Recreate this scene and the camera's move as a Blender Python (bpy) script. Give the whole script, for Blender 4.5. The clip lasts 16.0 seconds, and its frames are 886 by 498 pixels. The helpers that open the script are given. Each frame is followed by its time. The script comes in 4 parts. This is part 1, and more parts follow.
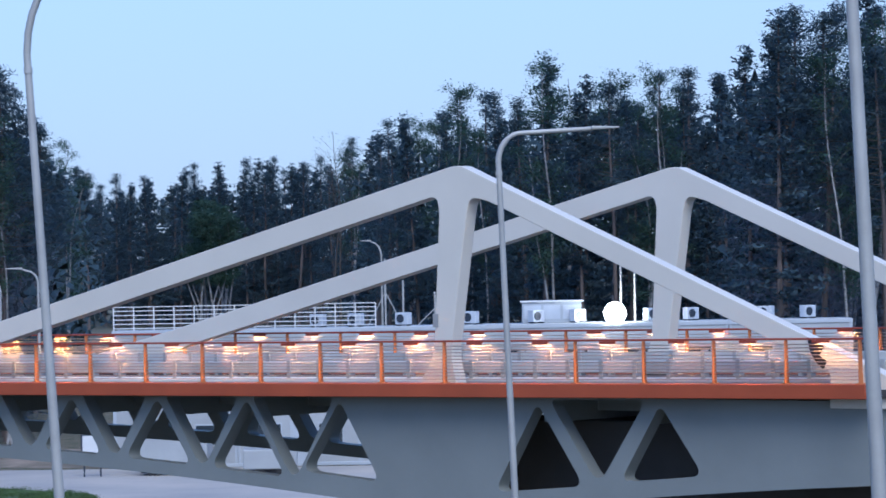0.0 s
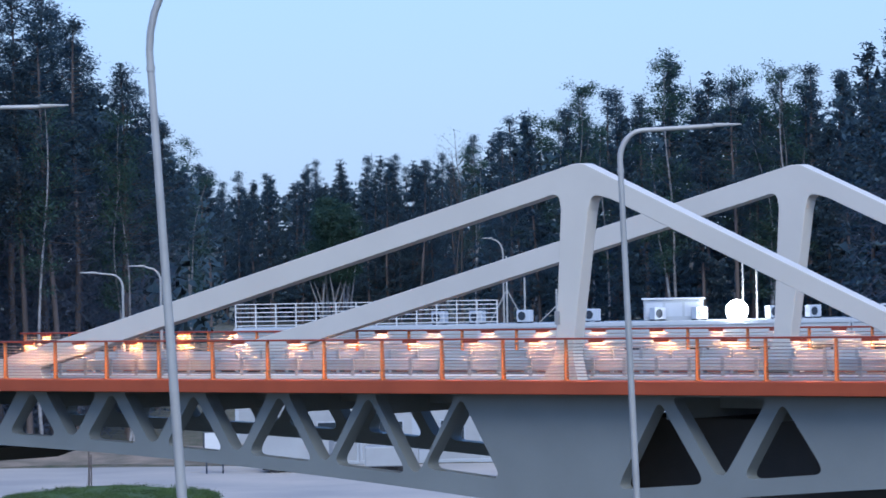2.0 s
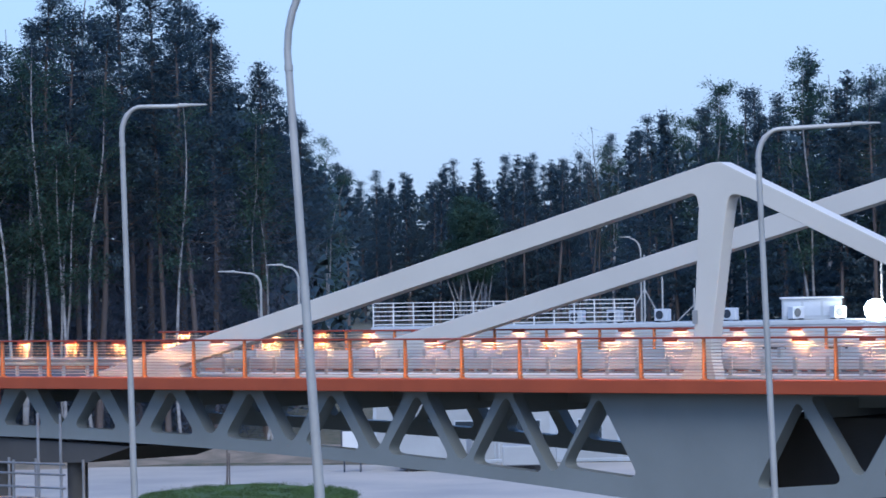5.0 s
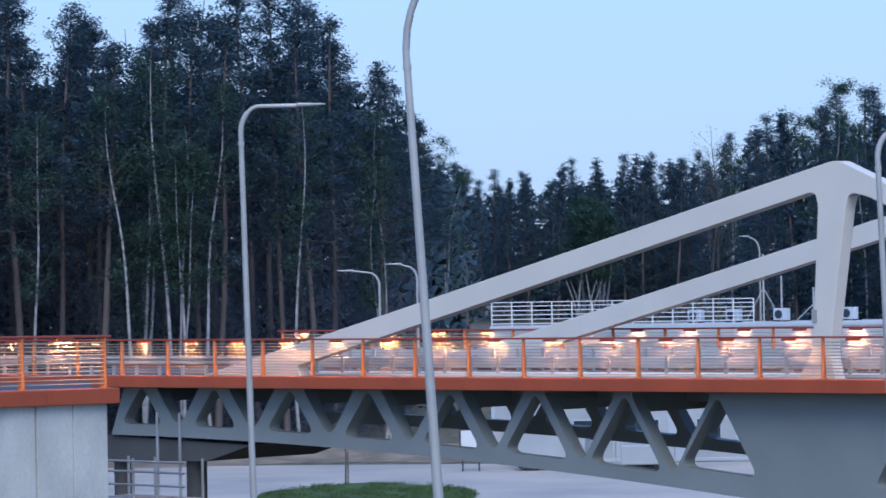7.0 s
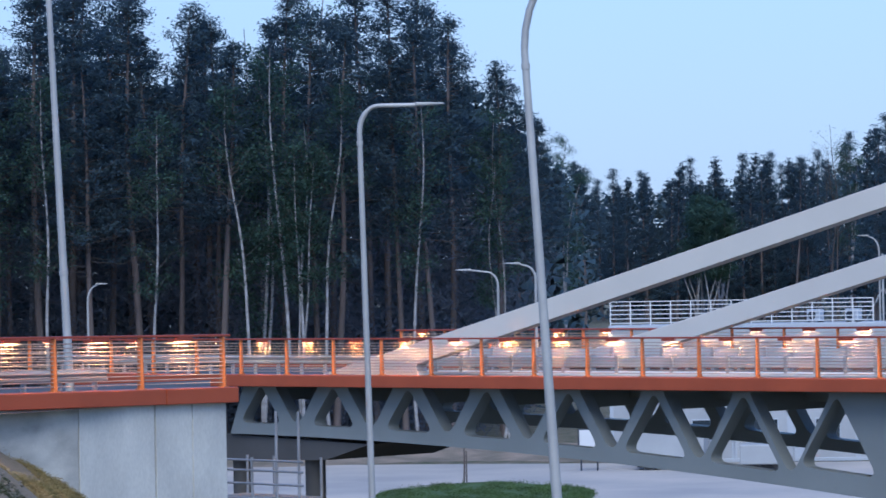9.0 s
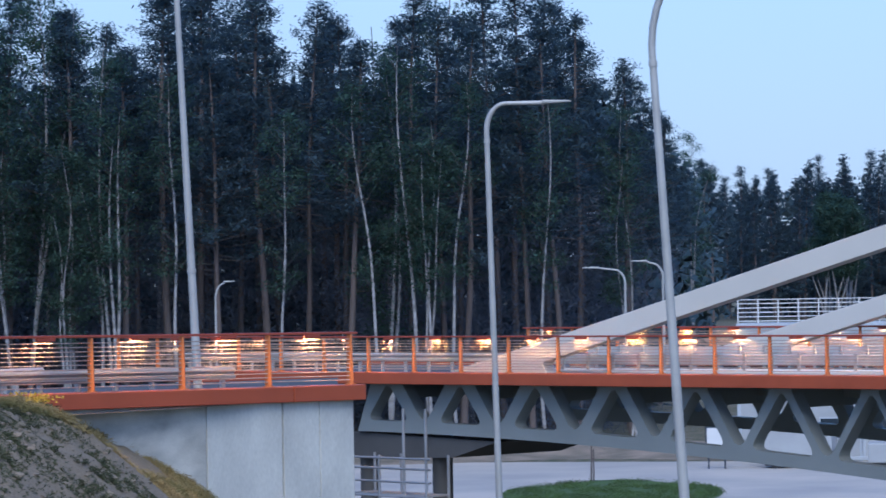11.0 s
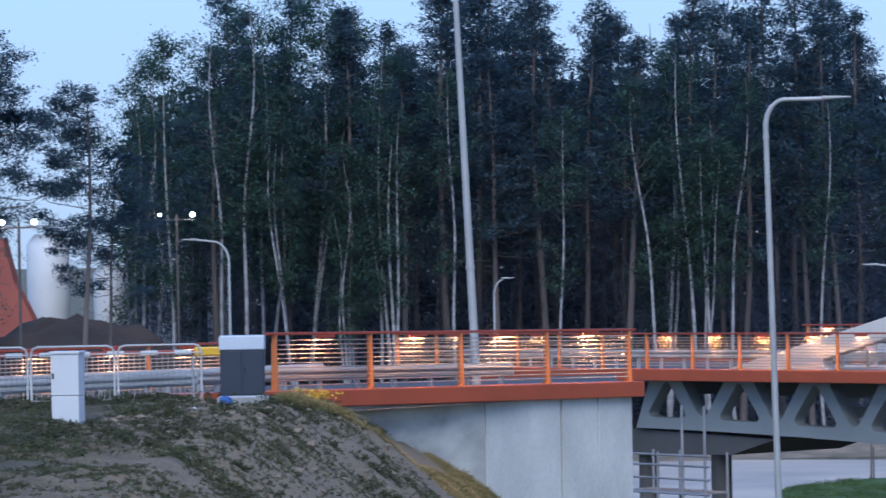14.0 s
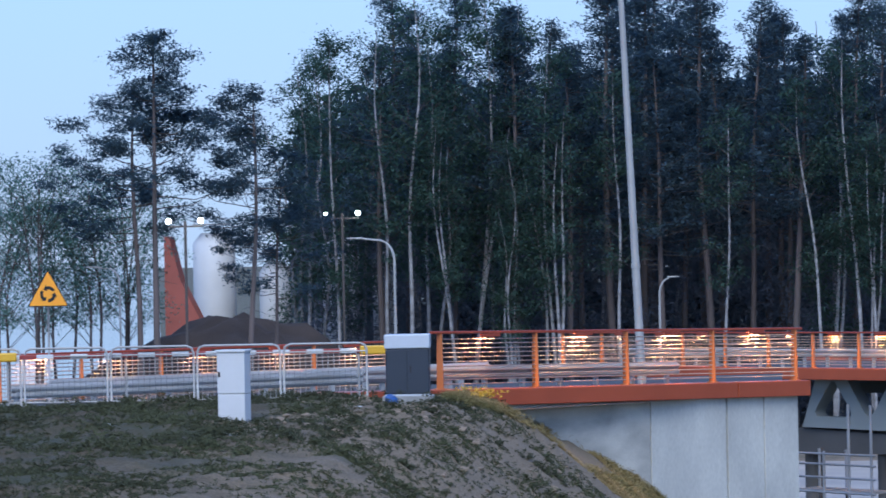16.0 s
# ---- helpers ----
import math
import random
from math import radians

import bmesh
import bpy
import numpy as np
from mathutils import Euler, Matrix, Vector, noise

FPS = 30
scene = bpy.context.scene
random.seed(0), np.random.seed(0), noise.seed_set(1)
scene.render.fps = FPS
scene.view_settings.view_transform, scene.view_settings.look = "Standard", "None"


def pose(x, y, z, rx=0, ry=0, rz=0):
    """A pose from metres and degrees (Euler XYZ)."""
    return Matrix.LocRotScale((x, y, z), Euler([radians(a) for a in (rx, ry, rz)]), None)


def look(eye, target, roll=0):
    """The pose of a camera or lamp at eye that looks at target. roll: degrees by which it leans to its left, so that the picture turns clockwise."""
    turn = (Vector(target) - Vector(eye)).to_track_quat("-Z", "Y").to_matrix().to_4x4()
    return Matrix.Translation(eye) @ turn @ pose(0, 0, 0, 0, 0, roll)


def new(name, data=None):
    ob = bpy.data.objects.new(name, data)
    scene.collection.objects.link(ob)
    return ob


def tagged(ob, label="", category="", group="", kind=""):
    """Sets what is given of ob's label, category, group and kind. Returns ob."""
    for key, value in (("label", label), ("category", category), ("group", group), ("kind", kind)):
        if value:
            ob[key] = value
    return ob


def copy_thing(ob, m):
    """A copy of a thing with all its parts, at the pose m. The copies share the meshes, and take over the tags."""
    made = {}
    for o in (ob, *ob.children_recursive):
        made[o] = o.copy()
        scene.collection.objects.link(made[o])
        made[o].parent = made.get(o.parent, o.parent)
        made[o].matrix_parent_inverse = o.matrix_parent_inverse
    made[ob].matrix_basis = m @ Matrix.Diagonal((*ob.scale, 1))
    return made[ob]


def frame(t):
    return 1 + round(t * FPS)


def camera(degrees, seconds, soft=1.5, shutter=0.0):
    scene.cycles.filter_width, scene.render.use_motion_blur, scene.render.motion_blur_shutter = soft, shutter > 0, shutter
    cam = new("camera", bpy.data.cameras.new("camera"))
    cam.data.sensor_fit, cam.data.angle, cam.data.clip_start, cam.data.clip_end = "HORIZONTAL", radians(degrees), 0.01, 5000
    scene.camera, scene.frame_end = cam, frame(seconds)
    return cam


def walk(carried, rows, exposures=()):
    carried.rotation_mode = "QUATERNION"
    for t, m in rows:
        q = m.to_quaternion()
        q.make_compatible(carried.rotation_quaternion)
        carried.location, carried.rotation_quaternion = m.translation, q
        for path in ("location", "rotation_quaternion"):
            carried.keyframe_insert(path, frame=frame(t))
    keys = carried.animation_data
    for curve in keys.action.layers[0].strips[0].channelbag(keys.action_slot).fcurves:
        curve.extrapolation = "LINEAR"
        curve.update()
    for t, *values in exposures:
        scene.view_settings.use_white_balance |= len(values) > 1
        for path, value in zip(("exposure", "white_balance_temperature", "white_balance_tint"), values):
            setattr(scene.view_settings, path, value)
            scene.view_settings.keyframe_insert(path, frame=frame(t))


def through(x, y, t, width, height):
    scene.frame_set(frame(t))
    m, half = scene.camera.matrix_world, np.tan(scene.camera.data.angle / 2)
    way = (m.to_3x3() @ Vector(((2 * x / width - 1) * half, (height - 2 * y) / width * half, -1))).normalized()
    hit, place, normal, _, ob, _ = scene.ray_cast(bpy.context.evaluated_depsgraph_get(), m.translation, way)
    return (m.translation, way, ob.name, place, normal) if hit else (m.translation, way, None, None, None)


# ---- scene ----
# ---------------------------------------------------------------- camera
EYE = Vector((0, 0, 11.0))
cam = camera(12.78, 16.0, soft=1.6, shutter=0.5)
# seconds, bearing and pitch in degrees: a slow pan from a tripod
PAN = [(0.0, 5.476, -0.061),
       (0.5, 5.067, -0.066),
       (1.0, 4.609, -0.066),
       (1.5, 4.139, -0.061),
       (2.0, 3.715, -0.066),
       (2.5, 3.359, -0.06),
       (3.0, 3.027, -0.056),
       (5.5, 1.327, -0.037),
       (6.0, 0.887, -0.029),
       (6.5, 0.448, -0.032),
       (7.0, 0.008, -0.025),
       (7.5, -0.407, -0.029),
       (8.0, -0.866, -0.02),
       (10.5, -3.019, 0.004),
       (11.0, -3.549, -0.002),
       (11.5, -4.128, -0.002),
       (12.0, -4.896, 0.004),
       (12.5, -5.537, 0.004),
       (13.0, -6.224, 0.015),
       (13.5, -6.865, 0.019),
       (14.0, -7.581, 0.024),
       (14.5, -8.242, 0.03),
       (15.0, -8.901, 0.03),
       (15.5, -9.452, 0.04),
       (16.0, -9.974, 0.05)]


def gaze(bearing, pitch):
    b, p = radians(bearing), radians(pitch)
    way = Vector((math.sin(b) * math.cos(p), math.cos(b) * math.cos(p), math.sin(p)))
    return look(EYE, EYE + way * 50, -1.07)


walk(cam, [(t, gaze(b, p)) for t, b, p in PAN], [(0, 0.0, 4890, 13), (16, 0.0, 4890, 13)])

# ---------------------------------------------------------------- light
world = bpy.data.worlds.new("dusk")
scene.world = world
world.use_nodes = True
wn = world.node_tree
sky = wn.nodes.new("ShaderNodeTexSky")
sky.sky_type = "NISHITA"
sky.sun_disc = False
sky.sun_elevation, sky.sun_rotation = radians(45), radians(177)
sky.air_density, sky.dust_density, sky.ozone_density = 1.0, 0.8, 6.0
way, low = wn.nodes.new("ShaderNodeTexCoord"), wn.nodes.new("ShaderNodeMapping")
low.inputs["Location"].default_value, low.inputs["Scale"].default_value = (0, 0, 0.022), (1, 1, 0.35)
wn.links.new(way.outputs["Generated"], low.inputs["Vector"])
wn.links.new(low.outputs["Vector"], sky.inputs["Vector"])
cool = wn.nodes.new("ShaderNodeMix")
cool.data_type, cool.blend_type = "RGBA", "MULTIPLY"
cool.inputs[0].default_value, cool.inputs[7].default_value = 1.0, (0.99, 0.935, 1.03, 1)
wn.links.new(sky.outputs["Color"], cool.inputs[6])
wn.links.new(cool.outputs[2], wn.nodes["Background"].inputs["Color"])
wn.nodes["Background"].inputs["Strength"].default_value = 0.132
sun_data = bpy.data.lights.new("sun", "SUN")
sun_data.energy, sun_data.angle, sun_data.color = 3.0, radians(40), (1.0, 0.85, 0.58)
sun = new("sun", sun_data)
sun.matrix_world = look((5, -85, 88), (0, 0, 0))


# ---------------------------------------------------------------- materials
def mat(name, color, rough=0.6, metal=0.0, scale=6.0, vary=0.25, fine=0.1, bump=0.15, second=None, coords="Object", stretch=(1, 1, 1)):
    """A surface with variation at two scales and a fine relief."""
    m = bpy.data.materials.new(name)
    m.use_nodes = True
    n, l = m.node_tree.nodes, m.node_tree.links
    b = n["Principled BSDF"]
    b.inputs["Metallic"].default_value = metal
    tc = n.new("ShaderNodeTexCoord")
    mp = n.new("ShaderNodeMapping")
    mp.inputs["Scale"].default_value = stretch
    l.new(tc.outputs[coords], mp.inputs["Vector"])
    big, small = n.new("ShaderNodeTexNoise"), n.new("ShaderNodeTexNoise")
    big.inputs["Scale"].default_value, big.inputs["Detail"].default_value = scale * 0.12, 5
    small.inputs["Scale"].default_value, small.inputs["Detail"].default_value = scale * 4, 4
    for q in (big, small):
        l.new(mp.outputs["Vector"], q.inputs["Vector"])
    info = n.new("ShaderNodeObjectInfo")
    c2 = second or tuple(c * (1 - vary) for c in color)
    ramp = n.new("ShaderNodeMapRange")
    ramp.inputs["From Min"].default_value, ramp.inputs["From Max"].default_value = 0.35, 0.65
    l.new(big.outputs["Fac"], ramp.inputs["Value"])
    mix = n.new("ShaderNodeMix")
    mix.data_type = "RGBA"
    mix.inputs[6].default_value, mix.inputs[7].default_value = (*color, 1), (*c2, 1)
    l.new(ramp.outputs["Result"], mix.inputs[0])
    hsv = n.new("ShaderNodeHueSaturation")
    val = n.new("ShaderNodeMath")
    val.operation = "MULTIPLY_ADD"
    val.inputs[1].default_value, val.inputs[2].default_value = fine * 2, 1 - fine
    l.new(small.outputs["Fac"], val.inputs[0])
    per = n.new("ShaderNodeMath")
    per.operation = "MULTIPLY_ADD"
    per.inputs[1].default_value, per.inputs[2].default_value = vary * 0.4, 1 - vary * 0.2
    l.new(info.outputs["Random"], per.inputs[0])
    both = n.new("ShaderNodeMath")
    both.operation = "MULTIPLY"
    l.new(val.outputs[0], both.inputs[0])
    l.new(per.outputs[0], both.inputs[1])
    l.new(both.outputs[0], hsv.inputs["Value"])
    l.new(mix.outputs[2], hsv.inputs["Color"])
    l.new(hsv.outputs["Color"], b.inputs["Base Color"])
    rr = n.new("ShaderNodeMapRange")
    rr.inputs["To Min"].default_value, rr.inputs["To Max"].default_value = max(rough - 0.08, 0.02), min(rough + 0.08, 1)
    l.new(small.outputs["Fac"], rr.inputs["Value"])
    l.new(rr.outputs["Result"], b.inputs["Roughness"])
    if bump:
        bp = n.new("ShaderNodeBump")
        bp.inputs["Strength"].default_value, bp.inputs["Distance"].default_value = bump, 0.03
        l.new(small.outputs["Fac"], bp.inputs["Height"])
        l.new(bp.outputs["Normal"], b.inputs["Normal"])
    return m


def glow(name, color, strength):
    m = bpy.data.materials.new(name)
    m.use_nodes = True
    b = m.node_tree.nodes["Principled BSDF"]
    b.inputs["Base Color"].default_value = (0.8, 0.8, 0.8, 1)
    b.inputs["Emission Color"].default_value = (*color, 1)
    b.inputs["Emission Strength"].default_value = strength
    return m


WHITE_STEEL = mat("white_painted_steel", (0.65, 0.61, 0.54), 0.45, 0, 3, 0.06, 0.02, 0.02)
GREY_STEEL = mat("grey_painted_steel", (0.228, 0.246, 0.242), 0.5, 0, 3, 0.12, 0.04, 0.03)
POST_ORANGE = mat("orange_post_paint", (0.52, 0.17, 0.045), 0.45, 0, 5, 0.18, 0.05, 0.03)
ORANGE = mat("orange_painted_steel", (0.36, 0.072, 0.023), 0.45, 0, 5, 0.18, 0.05, 0.03)
RUST = mat("red_brown_rail_paint", (0.30, 0.055, 0.025), 0.4, 0, 6, 0.15, 0.05, 0.03)
WIRE = mat("brushed_steel_rod", (0.37, 0.29, 0.24), 0.45, 0.2, 10, 0.1, 0.05, 0.0)
GALV = mat("galvanised_steel", (0.40, 0.40, 0.39), 0.5, 0.15, 8, 0.2, 0.08, 0.05)
OLD_TUBE = mat("used_scaffold_tube", (0.30, 0.31, 0.33), 0.5, 0.4, 6, 0.3, 0.1, 0.05)
BEAM = mat("weathered_galvanised_beam", (0.57, 0.56, 0.54), 0.5, 0.1, 5, 0.25, 0.08, 0.05)
CONCRETE = mat("cast_concrete", (0.60, 0.59, 0.53), 0.85, 0, 5, 0.30, 0.18, 0.3, second=(0.44, 0.435, 0.40), stretch=(1, 1, 0.45))
OLD_CONCRETE = mat("stained_concrete", (0.56, 0.54, 0.475), 0.85, 0, 9, 0.30, 0.18, 0.3, second=(0.33, 0.32, 0.285), stretch=(0.7, 1, 1.2))
PLINTH = mat("plinth_concrete", (0.33, 0.32, 0.30), 0.85, 0, 6, 0.30, 0.12, 0.25, second=(0.24, 0.24, 0.235))
# much darker concrete for the bridge pier, its cap and the columns
DARK_CONCRETE = mat("dark_grey_concrete", (0.085, 0.082, 0.080), 0.85, 0, 3, 0.3, 0.1, 0.25)
ASPHALT = mat("asphalt", (0.060, 0.062, 0.066), 0.85, 0, 6, 0.25, 0.12, 0.3)
# paving made paler: the lamplight on it is put into the base colour
PAVING = mat("pale_lamplit_paving", (0.45, 0.41, 0.36), 0.9, 0, 1.2, 0.25, 0.1, 0.2, second=(0.33, 0.315, 0.295))
SOIL = mat("dug_soil", (0.050, 0.038, 0.032), 0.95, 0, 4, 0.4, 0.2, 0.6)
SAND = mat("brown_sand", (0.27, 0.215, 0.165), 0.95, 0, 4, 0.4, 0.25, 0.6, second=(0.13, 0.115, 0.085))


def leaf(name, color, second, through=0.48):
    """Matt foliage that lets part of the light through."""
    m = mat(name, color, 0.9, 0, 1.5, 0.4, 0.2, 0, second=second)
    n, l = m.node_tree.nodes, m.node_tree.links
    b = n["Principled BSDF"]
    b.inputs["Specular IOR Level"].default_value = 0.08
    back, mix = n.new("ShaderNodeBsdfTranslucent"), n.new("ShaderNodeMixShader")
    l.new(b.inputs["Base Color"].links[0].from_socket, back.inputs["Color"])
    mix.inputs[0].default_value = through
    l.new(b.outputs[0], mix.inputs[1])
    l.new(back.outputs[0], mix.inputs[2])
    l.new(mix.outputs[0], n["Material Output"].inputs["Surface"])
    return m


PINE_BARK = mat("pine_bark", (0.118, 0.095, 0.090), 0.9, 0, 6, 0.4, 0.2, 0.5, second=(0.078, 0.068, 0.064), stretch=(1, 1, 0.2))
BIRCH_BARK = mat("birch_bark", (0.31, 0.31, 0.32), 0.75, 0, 9, 0.3, 0.15, 0.2, second=(0.16, 0.155, 0.155), stretch=(0.4, 0.4, 2.2))
# pale blue-grey brushwood whose colour stands in for mist among the trunks
BRUSH = leaf("mist_grey_brushwood", (0.15, 0.165, 0.20), (0.10, 0.118, 0.15))
TWIG = mat("dark_twig", (0.085, 0.075, 0.070), 0.9, 0, 6, 0.3, 0.15, 0.2)
# needle green lifted towards blue: the haze of the woods is in this colour
NEEDLES = leaf("hazed_pine_needles", (0.096, 0.146, 0.185), (0.074, 0.116, 0.150))
LEAVES = leaf("birch_leaves", (0.096, 0.165, 0.130), (0.074, 0.132, 0.108))
PALE_LEAVES = leaf("young_leaves", (0.17, 0.29, 0.24), (0.125, 0.22, 0.18))
CABIN_WHITE = mat("cabin_sheet_white", (0.60, 0.61, 0.62), 0.5, 0, 3, 0.12, 0.04, 0.05)
CABIN_WALL = mat("cabin_wall_sheet", (0.36, 0.375, 0.39), 0.5, 0, 3, 0.2, 0.06, 0.05)
CABIN_FRAME = mat("cabin_frame_grey", (0.40, 0.43, 0.47), 0.5, 0.1, 3, 0.12, 0.04, 0.05)
DARK_GREY = mat("dark_grey_coating", (0.025, 0.034, 0.052), 0.5, 0, 4, 0.2, 0.06, 0.05)
PALE_GREY = mat("pale_grey_coating", (0.50, 0.54, 0.60), 0.5, 0, 4, 0.12, 0.05, 0.05)
BLACK = mat("black_rubber", (0.015, 0.015, 0.017), 0.7, 0, 4, 0.2, 0.1, 0.1)
YELLOW = mat("yellow_paint", (0.70, 0.42, 0.02), 0.5, 0, 5, 0.15, 0.05, 0.05)
SIGN_YELLOW = mat("sign_yellow_sheet", (0.85, 0.36, 0.01), 0.45, 0, 5, 0.08, 0.03, 0.0)
RED = mat("red_paint", (0.28, 0.05, 0.04), 0.5, 0, 5, 0.15, 0.05, 0.05)
BLUE = mat("blue_plastic", (0.03, 0.09, 0.30), 0.5, 0, 5, 0.2, 0.05, 0.05)
TERRACOTTA = mat("rusty_red_steel", (0.30, 0.085, 0.06), 0.7, 0, 4, 0.25, 0.1, 0.1)
GLASS = mat("window_glass", (0.03, 0.04, 0.05), 0.08, 0, 4, 0.1, 0.02, 0.0)
LED = glow("warm_led_strip", (1.0, 0.47, 0.15), 650)
FLOOD = glow("floodlight_lens", (1.0, 0.88, 0.62), 65)


def ground_mat():
    """Meadow turf broken by bare sand, which takes over on the dug shoulder of the embankment."""
    m = mat("turf_and_sand", (0.042, 0.045, 0.020), 0.95, 0, 5, 0.4, 0.75, 1.0, second=(0.070, 0.055, 0.030))
    n, l = m.node_tree.nodes, m.node_tree.links
    hsv = n["Principled BSDF"].inputs["Base Color"].links[0].from_node
    tc, sep = n.new("ShaderNodeTexCoord"), n.new("ShaderNodeSeparateXYZ")
    l.new(tc.outputs["Object"], sep.inputs[0])
    patch = n.new("ShaderNodeTexNoise")
    patch.inputs["Scale"].default_value, patch.inputs["Detail"].default_value = 1.1, 6
    l.new(tc.outputs["Object"], patch.inputs["Vector"])
    add = n.new("ShaderNodeMath")
    add.operation = "MULTIPLY_ADD"
    add.inputs[1].default_value = 9.0
    l.new(patch.outputs["Fac"], add.inputs[0])
    l.new(sep.outputs["X"], add.inputs[2])
    bare = n.new("ShaderNodeMapRange")
    bare.inputs["From Min"].default_value, bare.inputs["From Max"].default_value = -12.6, -8.8
    l.new(add.outputs[0], bare.inputs["Value"])
    mix = n.new("ShaderNodeMix")
    mix.data_type = "RGBA"
    mix.inputs[7].default_value = (0.172, 0.136, 0.090, 1)
    l.new(bare.outputs[0], mix.inputs[0])
    l.new(hsv.inputs["Color"].links[0].from_socket, mix.inputs[6])
    l.new(mix.outputs[2], hsv.inputs["Color"])
    return m


TURF = ground_mat()
MEADOW = mat("meadow_turf", (0.050, 0.064, 0.026), 0.95, 0, 10, 0.4, 0.55, 1.0, second=(0.180, 0.150, 0.110))
TURF_BLADE = mat("grass_blade", (0.062, 0.070, 0.030), 0.9, 0, 3, 0.4, 0.2, 0)
GRASS = mat("short_grass", (0.060, 0.105, 0.022), 0.9, 0, 6, 0.4, 0.3, 0.8)
DRY_GRASS = mat("dry_grass", (0.30, 0.215, 0.09), 0.9, 0, 6, 0.4, 0.3, 0.3, second=(0.12, 0.115, 0.04))


# ---------------------------------------------------------------- builders
def thing(name, m, label, category, group="", kind=""):
    ob = new(name)
    ob.matrix_world = m
    return tagged(ob, label, category, group, kind)


def mesh_of(name, bm, material, smooth=False):
    me = bpy.data.meshes.new(name)
    bm.to_mesh(me)
    bm.free()
    me.materials.append(material)
    if smooth:
        for f in me.polygons:
            f.use_smooth = True
    return me


def part(name, bm, material, parent=None, label="", smooth=False):
    me = bm if isinstance(bm, bpy.types.Mesh) else mesh_of(name, bm, material, smooth)
    ob = new(name, me)
    if parent is not None:
        ob.parent = parent
    if label:
        ob["label"] = label
    return ob


def box(x0, y0, z0, x1, y1, z1, bevel=0.0, bm=None):
    own = bmesh.new()
    bmesh.ops.create_cube(own, size=1, matrix=Matrix.LocRotScale(((x0 + x1) / 2, (y0 + y1) / 2, (z0 + z1) / 2), None, (x1 - x0, y1 - y0, z1 - z0)))
    if bevel:
        bmesh.ops.bevel(own, geom=own.edges[:], offset=bevel, segments=2, affect="EDGES", profile=0.5)
    return join(bm, own)


def join(bm, own):
    if bm is None:
        return own
    me = bpy.data.meshes.new("tmp")
    own.to_mesh(me)
    own.free()
    bm.from_mesh(me)
    bpy.data.meshes.remove(me)
    return bm


def tube(points, radii, sides=10, bm=None, cap=True):
    """A round bar through points, its radius given at each."""
    own = bm if bm is not None else bmesh.new()
    pts = [Vector(p) for p in points]
    if not isinstance(radii, (list, tuple)):
        radii = [radii] * len(pts)
    rings, a = [], None
    for i, p in enumerate(pts):
        d = (pts[min(i + 1, len(pts) - 1)] - pts[max(i - 1, 0)]).normalized()
        if a is None:
            a = d.cross(Vector((0, 0, 1)) if abs(d.z) < 0.9 else Vector((1, 0, 0)))
        a = (a - d * a.dot(d)).normalized()
        b = d.cross(a)
        rings.append([own.verts.new(p + (a * math.cos(k * math.tau / sides) + b * math.sin(k * math.tau / sides)) * radii[i]) for k in range(sides)])
    for r0, r1 in zip(rings, rings[1:]):
        for k in range(sides):
            own.faces.new((r0[k], r0[(k + 1) % sides], r1[(k + 1) % sides], r1[k]))
    if cap:
        own.faces.new(rings[0])
        own.faces.new(rings[-1][::-1])
    return own


def rounded(points, radius, steps=5):
    """A closed outline with its corners rounded."""
    out = []
    k = len(points)
    for i in range(k):
        a, b, c = (Vector(points[j % k]) for j in (i - 1, i, i + 1))
        r = radius[i] if isinstance(radius, (list, tuple)) else radius
        if r <= 0:
            out.append(tuple(b))
            continue
        r0, r1 = min(r, (a - b).length * 0.48), min(r, (c - b).length * 0.48)
        p, q = b + (a - b).normalized() * r0, b + (c - b).normalized() * r1
        for s in range(steps + 1):
            u = s / steps
            out.append(tuple(p * (1 - u) ** 2 + b * 2 * u * (1 - u) + q * u * u))
    return out


def plate(name, outlines, y0, y1, material, bevel=0.0):
    """A plate in the local XZ plane between y0 and y1; outlines inside the first are openings."""
    cu = bpy.data.curves.new(name, "CURVE")
    cu.dimensions, cu.fill_mode, cu.extrude = "2D", "BOTH", (y1 - y0) / 2 - bevel
    cu.bevel_depth, cu.bevel_resolution, cu.offset = bevel, 1, -bevel
    for pts in outlines:
        s = cu.splines.new("POLY")
        s.points.add(len(pts) - 1)
        for q, (x, z) in zip(s.points, pts):
            q.co = (x, z, 0, 1)
        s.use_cyclic_u = True
    ob = bpy.data.objects.new(name, cu)
    me = bpy.data.meshes.new_from_object(ob)
    bpy.data.objects.remove(ob)
    me.transform(Matrix.Translation((0, (y0 + y1) / 2, 0)) @ pose(0, 0, 0, 90, 0, 0))
    bm = bmesh.new()
    bm.from_mesh(me)
    bmesh.ops.remove_doubles(bm, verts=bm.verts[:], dist=0.0005)
    bmesh.ops.recalc_face_normals(bm, faces=bm.faces[:])
    bm.to_mesh(me)
    bm.free()
    for f in me.polygons:
        f.use_smooth = False
    me.materials.clear()
    me.materials.append(material)
    me.name = name
    return me


